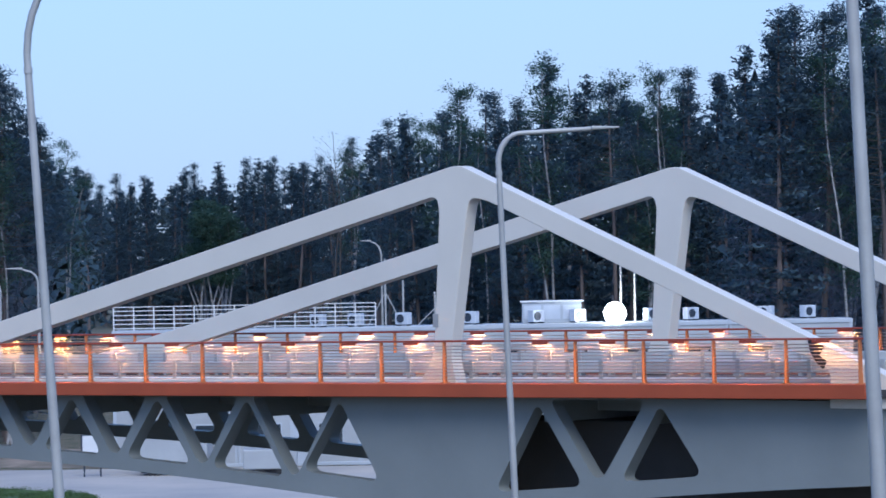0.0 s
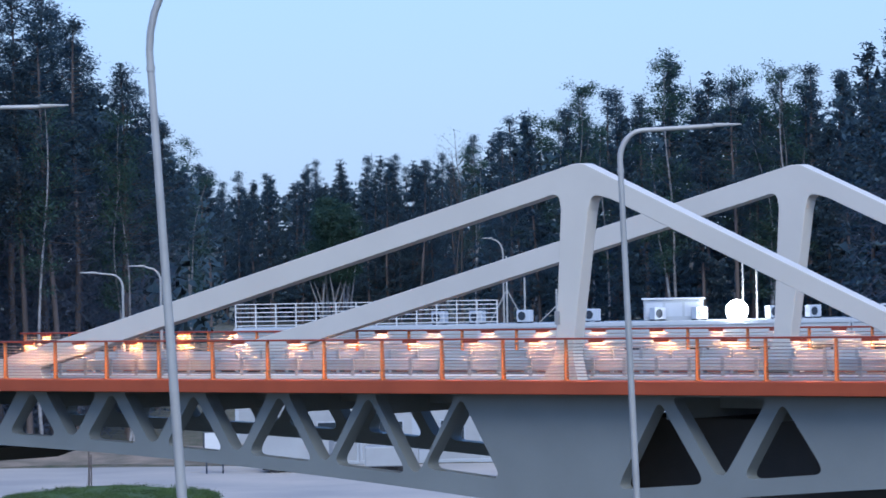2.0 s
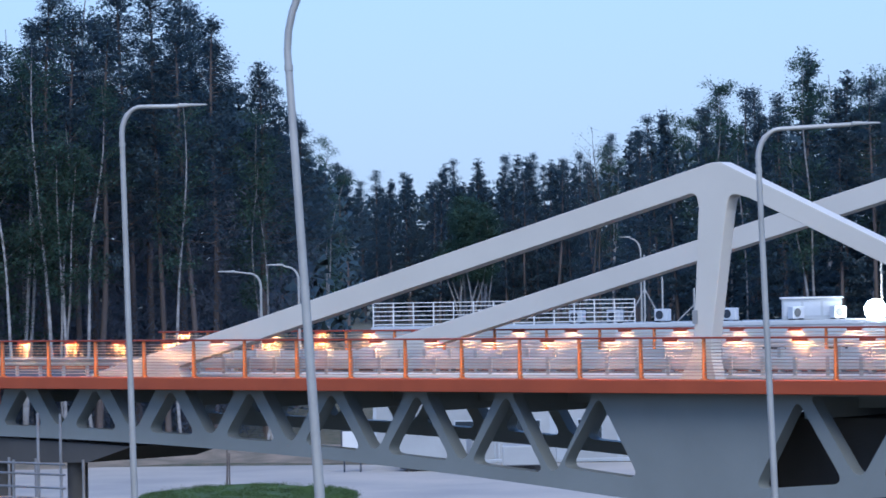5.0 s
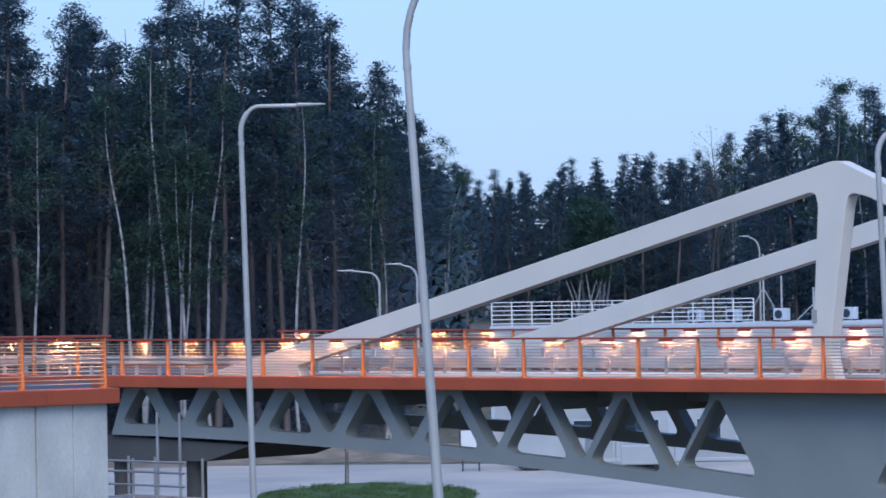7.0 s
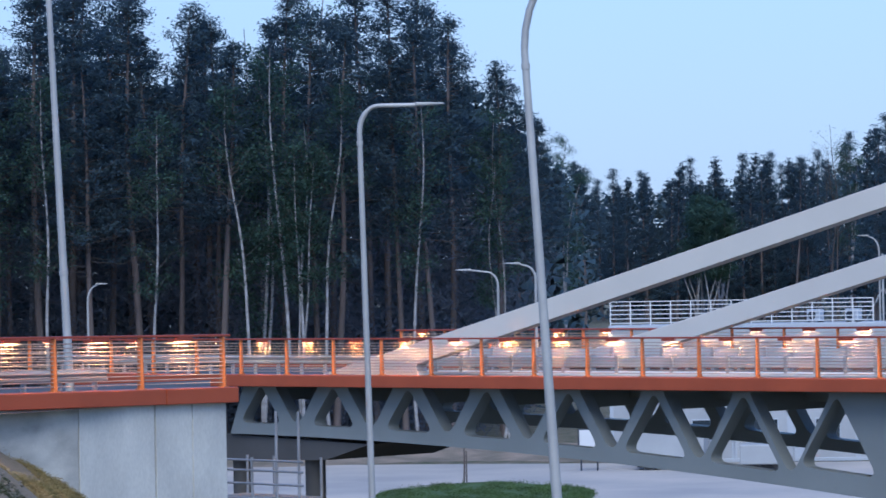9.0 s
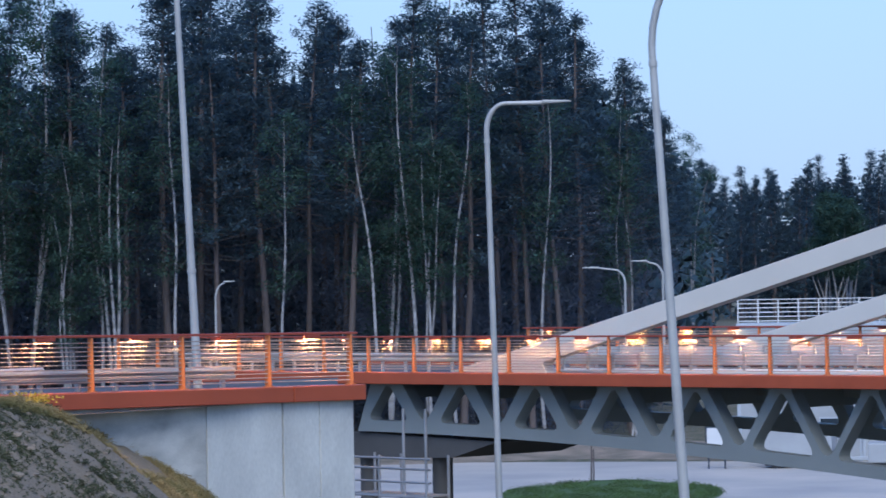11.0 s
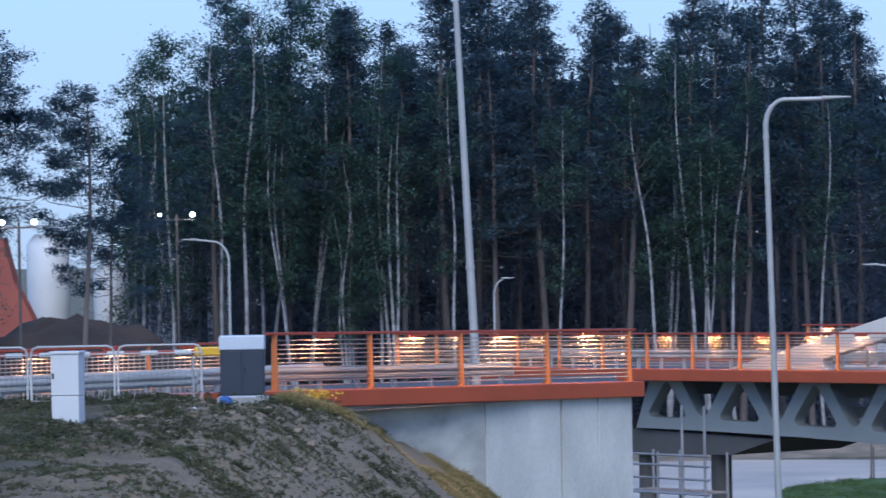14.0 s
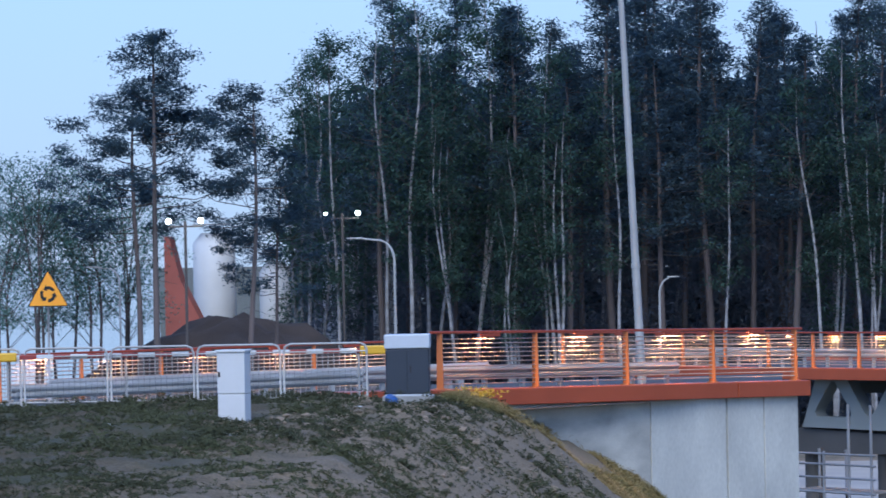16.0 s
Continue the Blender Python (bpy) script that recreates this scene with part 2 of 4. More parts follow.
# ---------------------------------------------------------------- ground
def height(x, y):
    """The embankment that carries the approach road, over flat land."""
    top = 8.09 - 0.06 * min(1.0, max(0.0, (x + 15.2) / 0.8))
    edge = max(0.0, x + 13.6)
    z = top - 0.5 * edge - 0.08 * edge * edge
    z -= 0.05 * max(0.0, 76.5 + 0.35 * (x + 15) - y)
    z += 0.16 * noise.noise(Vector((x * 0.35, y * 0.35, 0))) + 0.10 * noise.noise(Vector((x * 1.3, y * 1.3, 3))) + 0.07 * noise.noise(Vector((x * 3.1, y * 3.1, 5)))
    back = max(0.0, y - 79.6 - 0.35 * (x + 15))
    return max(z - min(back * 0.6, 0.75), -0.3)


def ground():
    bm = bmesh.new()
    s = 4000
    bm.faces.new([bm.verts.new(v) for v in ((-s, -s, 0), (s, -s, 0), (s, s, 0), (-s, s, 0))])
    tagged(part("ground", bm, MEADOW), "flat land of sandy turf", "ground", kind="structure")
    bm = bmesh.new()
    nx, ny, x0, y0, x1, y1 = 260, 190, -40.0, 52.0, -2.0, 92.0
    grid = [[bm.verts.new((x0 + (x1 - x0) * i / nx, y0 + (y1 - y0) * j / ny, height(x0 + (x1 - x0) * i / nx, y0 + (y1 - y0) * j / ny))) for i in range(nx + 1)] for j in range(ny + 1)]
    for j in range(ny):
        for i in range(nx):
            bm.faces.new((grid[j][i], grid[j][i + 1], grid[j + 1][i + 1], grid[j + 1][i]))
    tagged(part("embankment", bm, TURF, smooth=True), "rough sandy embankment with patchy grass", "embankment", kind="structure")
    bm = bmesh.new()
    bm.faces.new([bm.verts.new(v) for v in ((-60, 170, 0.02), (70, 150, 0.02), (70, 192, 0.02), (12, 198, 0.02), (-60, 212, 0.02))])
    tagged(part("road", bm, PAVING), "pale road surface under the bridge, lamplight in its colour", "road", kind="structure")
    bm = bmesh.new()
    ring = [bm.verts.new((-3.6 + 4.9 * math.cos(a), 174.5 + 9.5 * math.sin(a), 0.08 + 0.05 * math.sin(5 * a))) for a in [k * math.tau / 48 for k in range(48)]]
    bm.faces.new(ring)
    tagged(part("grass_island", bm, GRASS), "low green grass island beside the road", "grass", kind="stuff")
    bm = bmesh.new()
    n, k = 90, 10
    bank = [[bm.verts.new((-45 + 52 * i / n, 203 + 14 * j / k + 1.5 * math.sin(i * 0.21), 0.01 + max(0, math.sin(math.pi * j / k)) * (0.55 + 0.5 * noise.noise(Vector((i * 0.35, j * 0.6, 0)))))) for i in range(n + 1)] for j in range(k + 1)]
    for j in range(k):
        for i in range(n):
            bm.faces.new((bank[j][i], bank[j][i + 1], bank[j + 1][i + 1], bank[j + 1][i]))
    tagged(part("sand_bank", bm, SAND, smooth=True), "low bank of dug brown sand", "sand", kind="stuff")


ground()


def lake():
    """Open water behind the young trees."""
    m = mat("lake_water", (0.03, 0.045, 0.055), 0.08, 0, 2, 0.1, 0.03, 0.0)
    bm = bmesh.new()
    bm.faces.new([bm.verts.new(v) for v in ((-58, 232, 0.03), (-1000, 3980, 0.03), (-3300, 3980, 0.03), (-150, 150, 0.03))])
    tagged(part("water", bm, m), "still pale water reflecting the evening sky", "water", kind="structure")


lake()

# ---------------------------------------------------------------- bridge
BRIDGE = pose(-11.26, 138.63, 0, 0, 0, -45.06)  # local x along the deck, local y across it, away from the camera
BAY = 2.4413
KERB = 6.92
U0, U1 = -6 * BAY, 46.6
TILT = pose(31.7, 0, 0, 0, -0.355, 0) @ pose(-31.7, 0, 0)  # the deck falls slightly towards the abutment
DECK = BRIDGE @ TILT


def underside(u):
    """The curved bottom of the trusses, deepest over the pier."""
    if u < 28:
        return 4.58 - 0.00148 * (u + 2) ** 2
    if u < 34:
        return 3.25
    return 3.25 + 0.10 * (u - 34) - 0.0019 * (u - 34) ** 2


def truss_mesh():
    top = 6.50
    outline = [(-0.75, top), (48.5, top)] + [(u, underside(u)) for u in np.linspace(48.5, -1.6, 60)]
    holes = []
    for k in range(0, 11):
        mid = 0.08 + 3.83 * k
        if k != 8:
            c = mid + (0.62 if k == 10 else 0)
            b = underside(c) + (0.40 if k < 7 else 0.66 if k == 7 else 0.50)
            tilt = 0.5 * (underside(c + 1) - underside(c - 1))
            w = 0.46 * (6.12 - b) + (0.62 if k < 7 else 0.60)
            holes.append(rounded([(c - w, b - tilt * w), (c + w, b + tilt * w), (c, 6.34)], [0.46, 0.46, 0.30], 8))
        if k not in (7, 8, 10):
            c = mid + 1.915 + (0.28 if k == 9 else 0)
            b = underside(c) + (0.42 if k < 7 else 0.60)
            w = 0.44 * (6.45 - b) + (0.60 if k < 7 else 0.72)
            holes.append(rounded([(c - w, 6.44), (c, b - 0.16), (c + w, 6.44)], [0.30, 0.60, 0.30], 8))
    return plate("truss", [outline] + holes, -0.25, 0.25, GREY_STEEL)


ARCH = ([(3.6, 6.75), (12.31, 8.76), (22.44, 11.15), (31.55, 13.31), (31.93, 13.33), (37.85, 10.90), (44.23, 8.27), (48.2, 6.62), (48.2, 6.3), (44.9, 6.3),
         (44.95, 7.38), (33.0, 12.24), (32.27, 12.42), (32.12, 11.9), (31.42, 7.7), (31.66, 6.75), (30.1, 6.75), (30.78, 7.7), (31.08, 12.0), (30.98, 12.47),
         (30.3, 12.30), (8.25, 7.10), (8.45, 6.75)])


def arch_mesh():
    r = [0, 0, 0, 0.12, 0.12, 0, 0, 0, 0, 0, 0.3, 0, 0.45, 0, 0.35, 0, 0, 0.4, 0, 0.45, 0, 0.2, 0]
    return plate("arch", [rounded(ARCH, r)], -0.24, 0.24, WHITE_STEEL, 0.02)


def bridge():
    b = thing("bridge", BRIDGE, "white twin-arch road bridge with grey truss girders", "bridge")
    t, a = truss_mesh(), arch_mesh()
    for y in (1.0, 10.68):
        part("truss_girder", t, GREY_STEEL, b, "grey painted girder with triangular openings").location.y = y
    for y in (0.85, 11.7):
        part("arch", a, WHITE_STEEL, b, "white painted steel arch rib with a post").location.y = y
    part("deck_slab", box(-14, 0.5, 6.52, 60, 12.0, 6.74), ASPHALT, b, "asphalt deck").matrix_basis = TILT
    part("kerb_beam", box(U0, -0.12, 6.50, U1, 0.42, KERB, 0.025), ORANGE, b, "orange edge beam").matrix_basis = TILT
    part("kerb_beam", box(U0, 12.0, 6.50, 60, 12.5, KERB, 0.025), ORANGE, b, "orange edge beam").matrix_basis = TILT
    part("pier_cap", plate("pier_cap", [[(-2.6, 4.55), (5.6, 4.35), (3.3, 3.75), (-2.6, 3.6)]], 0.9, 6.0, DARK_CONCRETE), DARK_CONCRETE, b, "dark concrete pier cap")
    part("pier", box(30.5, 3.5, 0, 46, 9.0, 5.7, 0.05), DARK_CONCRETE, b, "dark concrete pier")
    # black plate added in the outline of a dark mark on the arch foot
    part("joint_cover", plate("joint_cover", [[(44.2, 8.26), (44.75, 8.02), (44.6, 7.75), (44.85, 7.6), (44.72, 7.38), (44.5, 7.55), (44.3, 7.85)]], 0.585, 0.607, BLACK), BLACK, b, "dark jagged plate on the arch foot")
    for k in range(0, 13):
        u = 0.08 + 3.83 * k
        part("cross_beam", box(u - 0.14, 1.26, 5.75, u + 0.14, 10.4, 6.5), GREY_STEEL, b)
    for y in (3.6, 7.2):
        part("stringer", box(-1.5, y - 0.12, 6.0, 48, y + 0.12, 6.5), GREY_STEEL, b)
    part("plaque", box(30.78, 0.585, 8.55, 30.98, 0.605, 8.95, 0.004), GALV, b, "small grey plaque on the post")
    return b


bridge()


def railing(name, m, n0, n1, bay, label, slope=0.0, ends=True):
    """Posts, a handrail, thin rods and a lamp under the handrail in each bay; local x runs along."""
    r = thing(name, m, label, "railing")
    x0, x1 = n0 * bay, n1 * bay
    shear = lambda bm: ([setattr(v, "co", v.co + Vector((0, 0, slope * v.co.x))) for v in bm.verts], bm)[1]
    part("handrail", shear(box(x0 - 0.25, -0.06, 1.20, x1 + 0.25, 0.06, 1.26, 0.012)), RUST, r)
    bm = box(-0.018, -0.065, 0.0, 0.018, 0.065, 1.2, 0.005)
    for v in bm.verts:
        if v.co.z < 0.6:
            v.co.y *= 1.5
    post = mesh_of("post", box(-0.09, -0.11, 0.0, 0.09, 0.11, 0.025, 0, bm), POST_ORANGE)
    for k in range(n0, n1 + 1):
        part("post", post, POST_ORANGE, r).location = (k * bay, 0, slope * k * bay)
    for j in range(11):
        z = 0.115 + j * 0.097
        part("rod", shear(tube([(x0, 0, z), (x1, 0, z)], 0.013, 8)), WIRE, r, smooth=True)
    # a strip set deep in a housing that opens downwards, in the middle of each bay
    strip = bmesh.new()
    strip.faces.new([strip.verts.new((x, y, 1.182)) for x, y in ((-0.26, -0.094), (-0.26, -0.046), (0.26, -0.046), (0.26, -0.094))])
    led = mesh_of("lamp", strip, LED)
    bm = box(-0.29, -0.104, 1.186, 0.29, -0.036, 1.199)
    box(-0.29, -0.104, 1.130, 0.29, -0.100, 1.186, 0, bm)
    box(-0.29, -0.040, 1.160, 0.29, -0.036, 1.186, 0, bm)
    for x in (-0.29, 0.286):
        box(x, -0.100, 1.165, x + 0.004, -0.040, 1.186, 0, bm)
    shade = mesh_of("housing", bm, RUST)
    for k in range(n0, n1):
        lamp = part("lamp", led, LED, r, "lit warm lamp strip")
        lamp.location = ((k + 0.5) * bay, 0, slope * (k + 0.5) * bay)
        part("housing", shade, RUST, lamp)
    return r


railing("railing", DECK @ pose(0, 0, KERB), -6, 19, BAY, "orange steel railing with thin rods and lit lamps")
railing("railing", DECK @ pose(0, 12.15, KERB), -2, 24, BAY, "orange steel railing with thin rods and lit lamps")


def guardrail(m, x0, x1, label, step=1.25, two=False):
    """A folded steel beam on short posts."""
    g = thing("guardrail", m, label, "guardrail")
    prof = [(0, 0.0), (-0.03, 0.02), (-0.08, 0.06), (-0.08, 0.10), (-0.02, 0.15), (-0.08, 0.20), (-0.08, 0.24), (-0.03, 0.28), (0, 0.30)]
    for base in ((0.12, 0.48) if two else (0.48,)):
        bm = bmesh.new()
        ring = [[bm.verts.new((x, y, base + z)) for y, z in prof] for x in (x0, x1)]
        for a in range(len(prof) - 1):
            bm.faces.new((ring[0][a], ring[1][a], ring[1][a + 1], ring[0][a + 1]))
        bmesh.ops.solidify(bm, geom=bm.faces[:], thickness=0.006)
        part("beam", bm, BEAM, g)
    pm = mesh_of("post", box(-0.05, 0.02, -0.1, 0.05, 0.12, 0.76, 0.01), GALV)
    for k in range(int((x1 - x0) / step) + 1):
        part("post", pm, GALV, g).location.x = x0 + 0.2 + k * step
    return g


def pipe_barrier(m, x0, x1):
    """The crash barrier inside the arches: a low pipe, a top beam and brackets."""
    g = thing("crash_barrier", m, "galvanised crash barrier with a low pipe along the deck", "guardrail")
    part("pipe", tube([(x0, 0, 0.18), (x1, 0, 0.18)], 0.11, 10), CABIN_WHITE, g, smooth=True)
    part("beam", box(x0, -0.04, 0.42, x1, 0.06, 0.76, 0.03), BEAM, g)
    bm = box(-0.07, -0.09, -0.2, 0.07, 0.16, 0.80, 0.01)
    pm = mesh_of("post", bm, GALV)
    for k in range(int((x1 - x0) / (BAY / 2)) + 1):
        part("post", pm, GALV, g).location.x = x0 + 0.55 + k * BAY / 2
    return g


pipe_barrier(DECK @ pose(0, 1.9, 6.74), 7.5, 46)
pipe_barrier(DECK @ pose(0, 10.6, 6.74), 0, 58)
guardrail(DECK @ pose(0, 1.9, 6.74), -13, 7.3, "galvanised guardrail on the bridge approach")

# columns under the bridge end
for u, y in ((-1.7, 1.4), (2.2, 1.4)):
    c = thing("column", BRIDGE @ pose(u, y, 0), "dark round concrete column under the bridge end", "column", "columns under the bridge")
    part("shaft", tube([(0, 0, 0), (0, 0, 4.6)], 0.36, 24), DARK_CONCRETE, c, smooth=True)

# ---------------------------------------------------------------- retaining wall and its railing
WA, WB = Vector((-14.76, 83.70, 8.05)), Vector((-7.86, 94.22, 7.80))
run = (WB - WA).xy.length
WALL = Matrix.Translation((WA.x, WA.y, 0)) @ pose(0, 0, 0, 0, 0, math.degrees(math.atan2(WB.y - WA.y, WB.x - WA.x)))
fall = (WB.z - WA.z) / run


def wall():
    w = thing("wall_abutment", WALL, "cast concrete abutment wall with an orange edge beam", "wall", kind="structure")
    cuts = (-2.0, 6.92, 9.70, 11.07, run - 0.2)
    for a, b in zip(cuts, cuts[1:]):
        bm = box(a + 0.02, 0.06 + (0.02 if a > 7 else 0), 0, b - (0.07 if 9 < b < 10 else 0.02), 0.9, 7.5, 0.012)
        for v in bm.verts:
            if v.co.z > 4:
                v.co.z += fall * v.co.x + 0.2
        part("concrete_panel", bm, OLD_CONCRETE if a < 6 else CONCRETE, w)
    part("backing", box(-2.0, 0.2, 0, run - 0.15, 6.0, 7.3), CONCRETE, w)
    for a, b in ((-4.0, 9.9), (9.93, run + 0.06)):
        bm = box(a, -0.1, -0.37, b, 0.75, 0.0, 0.02)
        for v in bm.verts:
            v.co.z += 8.05 + fall * v.co.x
        part("edge_beam", bm, ORANGE, w)
    return w


wall()
railing("railing", WALL @ pose(0, 0.1, 8.05), 0, 4, (run - 0.3) / 4, "orange steel railing with thin rods on the abutment wall", slope=fall)
guardrail(WALL @ pose(0, 1.0, 7.75, 0, 1.2, 0), -1.5, 9.0, "galvanised guardrail behind the wall railing")

# ---------------------------------------------------------------- approach road
def approach():
    bm = bmesh.new()
    bm.faces.new([bm.verts.new(v) for v in ((-40, 70, 7.56), (-16, 79.4, 7.56), (-13.4, 84.6, 7.56), (-8.4, 93.6, 7.5), (-10, 112, 7.4), (-19.2, 103, 7.5), (-33, 90, 7.56))])
    tagged(part("road", bm, ASPHALT), "asphalt approach road on the embankment", "road", kind="structure")
    k = thing("kerb", RAIL3, "pale concrete kerb under the roadside railing", "kerb", kind="structure")
    bm = box(-0.3, -1.3, -0.9, 14.8, 0.35, 0.0, 0.02)
    for v in bm.verts:
        if v.co.z > -0.4:
            v.co.z += 0.06 if v.co.y > -0.5 else -0.06
    part("stone_edge", bm, PAVING, k)


A3, B3 = Vector((-29.06, 91.5, 0)), Vector((-19.5, 102.1, 0))
RAIL3 = Matrix.Translation((A3.x, A3.y, 7.45)) @ pose(0, 0, 0, 0, 0, math.degrees(math.atan2(B3.y - A3.y, B3.x - A3.x)))
approach()
railing("railing", RAIL3, 0, 6, (B3 - A3).length / 6, "orange steel railing with lit lamps beside the approach road")
guardrail(RAIL3 @ pose(0, -5.2, 0.0), 0.5, 13.5, "galvanised guardrail along the approach road", 2.0)
guardrail(RAIL3 @ pose(0, -9.2, 0.05), -3.0, 9.5, "galvanised guardrail behind the pedestrian fence", 2.0)


# ---------------------------------------------------------------- lamps and masts
def street_lamp(x, y, z0, z1, reach, r0, r1, lean=0.0, bend=0.7, label="", head=True, rise=0.09, joint=None, at=None):
    """A tapered pole that bends over into an arm with a flat head; reach is signed along x. lean: how far the top stands from the foot."""
    s = thing("street_lamp", pose(x, y, z0), label or "tall galvanised street lamp with a curved arm", "street lamp")
    h = z1 - z0
    sign = 1 if reach > 0 else -1
    pts, rad = [(0, 0, 0)], [r0]
    for k in range(1, 5):
        u = k / 4
        pts.append((lean * u, 0, (h - bend) * u))
        rad.append(r0 + (r1 - r0) * u)
    part("pole", tube(pts, rad, 14, cap=False), GALV, s, smooth=True)
    zj = (h - bend) * 0.93 if joint is None else joint - z0
    u = zj / (h - bend)
    rj = r0 + (r1 - r0) * u
    part("collar", tube([(lean * u, 0, zj - 0.05), (lean * u, 0, zj + 0.05)], rj * 1.18, 14), GALV, s)
    part("base_flange", box(-r0 * 2, -r0 * 2, 0, r0 * 2, r0 * 2, 0.04, 0.008), GALV, s)
    if head:
        w = min(bend * 0.7, abs(reach) * 0.5)
        arm, end = [], abs(reach) - 0.5
        for k in range(0, 9):
            a = k / 8 * math.pi / 2
            arm.append((lean + sign * w * (1 - math.cos(a)), 0, h - bend + (bend - rise) * math.sin(a)))
        arm.append((lean + sign * end, 0, h - 0.02))
        part("arm", tube(arm, [r1] * 5 + [r1 * 0.8] * 5, 12, cap=False), GALV, s, smooth=True)
        bm = box(0, -0.12, -0.04, 0.62, 0.12, 0.05, 0.03)
        for v in bm.verts:
            if v.co.x > 0.4:
                v.co.z = v.co.z * 0.4 + 0.01
                v.co.y *= 0.8
            v.co.x *= sign
        bmesh.ops.recalc_face_normals(bm, faces=bm.faces)
        lamp_head = part("lamp_head", bm, GALV, s, "flat grey lamp head")
        lamp_head.location = (lean + sign * (end - 0.04), 0, h - 0.01)
    return s


street_lamp(0.20, 70.0, 0, 16.4, 3.2, 0.118, 0.066, lean=-0.78, bend=1.9, joint=14.2)
street_lamp(12.45, 58.8, 0, 17.0, 1.9, 0.145, 0.09, lean=-0.60, bend=1.0)
street_lamp(9.72, 84.4, 0, 13.46, 2.55, 0.085, 0.062, lean=-0.40, bend=0.72, joint=12.5)
street_lamp(-4.06, 84.9, 0, 14.12, 1.75, 0.085, 0.058, lean=-0.22, bend=0.60, rise=0.02, joint=13.3)
street_lamp(-11.47, 91.8, 7.55, 19.5, 1.8, 0.105, 0.06, lean=-0.40, bend=1.0, joint=10.6, label="tall galvanised lamp pole standing behind the wall railing")
FAR = "slender galvanised street lamp among the trees beyond"
for x, y, z, reach in ((17.55, 219, 11.3, -1.1), (-23.87, 198.6, 9.56, 0.95), (-27.8, 147.4, 11.6, -1.75), (-50.6, 193.5, 10.6, -1.75)):
    tagged(street_lamp(x, y, 0, z, reach, 0.075, 0.05, bend=0.9, label=FAR), group="far street lamps")


for x, y, z, reach in ((-2.36, 146.56, 10.2, -1.5), (-0.95, 145.15, 10.42, -1.1)):
    tagged(street_lamp(x, y, 6.72, z, reach, 0.06, 0.045, bend=0.6, label="short galvanised footway lamp on the bridge deck"), group="deck lamps")


# ---------------------------------------------------------------- roadside things on the embankment
def cabinet_dark():
    c = thing("street_cabinet", pose(-14.27, 76.9, 8.02, 0, 0, 8), "dark grey roadside cabinet with a pale grey cap", "cabinet")
    part("plinth", box(-0.50, -0.36, -0.4, 0.50, 0.36, 0.17, 0.02), PLINTH, c)
    part("body", box(-0.43, -0.30, 0.17, 0.43, 0.30, 1.10, 0.015), DARK_GREY, c)
    d = part("door", box(-0.41, -0.318, 0.22, -0.01, -0.30, 1.08, 0.006), DARK_GREY, c)
    part("hinge", box(-0.40, -0.33, 0.9, -0.385, -0.318, 0.98, 0), BLACK, d)
    d = part("door", box(0.01, -0.318, 0.22, 0.41, -0.30, 1.08, 0.006), DARK_GREY, c)
    part("handle", box(0.05, -0.335, 0.62, 0.08, -0.318, 0.76, 0.004), BLACK, d)
    part("cap", box(-0.45, -0.33, 1.10, 0.45, 0.33, 1.38, 0.025), PALE_GREY, c, "pale grey cap")
    part("skirt", box(-0.435, -0.31, 0.17, 0.435, 0.31, 0.20, 0.004), PALE_GREY, c)


def cabinet_white():
    c = thing("utility_box", pose(-16.69, 72.1, 7.93, 0, 0, -8), "white plastic utility box standing in the slope", "utility box")
    part("lower_body", box(-0.27, -0.16, -0.2, 0.27, 0.16, 0.50, 0.012), CABIN_WHITE, c)
    u = part("upper_body", box(-0.275, -0.165, 0.51, 0.275, 0.165, 1.28, 0.012), CABIN_WHITE, c)
    part("lock", box(-0.25, -0.18, 0.82, -0.21, -0.165, 0.92, 0.004), BLACK, u, "black lock")
    bm = box(-0.30, -0.19, 1.28, 0.30, 0.19, 1.33, 0.012)
    part("lid", bm, CABIN_WHITE, c)


cabinet_dark()
cabinet_white()


def fence_panel(m):
    """A pedestrian barrier: a bent tube frame, a mid rail and thin bars."""
    p = thing("fence_panel", m, "galvanised pedestrian fence panel with thin bars", "fence", "pedestrian fence panels")
    w, h = 1.70, 1.22
    pts = [(0.02, 0, -0.1), (0.02, 0, h - 0.14), (0.06, 0, h - 0.04), (0.16, 0, h), (w - 0.16, 0, h), (w - 0.06, 0, h - 0.04), (w - 0.02, 0, h - 0.14), (w - 0.02, 0, -0.1)]
    part("frame", tube(pts, 0.024, 8), GALV, p, smooth=True)
    for z in (0.14, 1.06):
        part("rail", tube([(0.02, 0, z), (w - 0.02, 0, z)], 0.016, 6), GALV, p)
    bar = mesh_of("bar", tube([(0, 0, 0.14), (0, 0, 1.06)], 0.006, 5), GALV)
    for k in range(1, 15):
        part("bar", bar, GALV, p).location.x = k * w / 15
    return p


FENCE_END, FENCE_WAY, PITCH = Vector((-15.22, 77.8, 8.0)), Vector((0.985, 0.17, 0)), 1.735
first = None
for k in range(1, 6):
    m = Matrix.Translation(FENCE_END - FENCE_WAY * PITCH * k) @ pose(0, 0, 0, 0, 0, math.degrees(math.atan2(FENCE_WAY.y, FENCE_WAY.x)))
    first = copy_thing(first, m) if first else fence_panel(m)


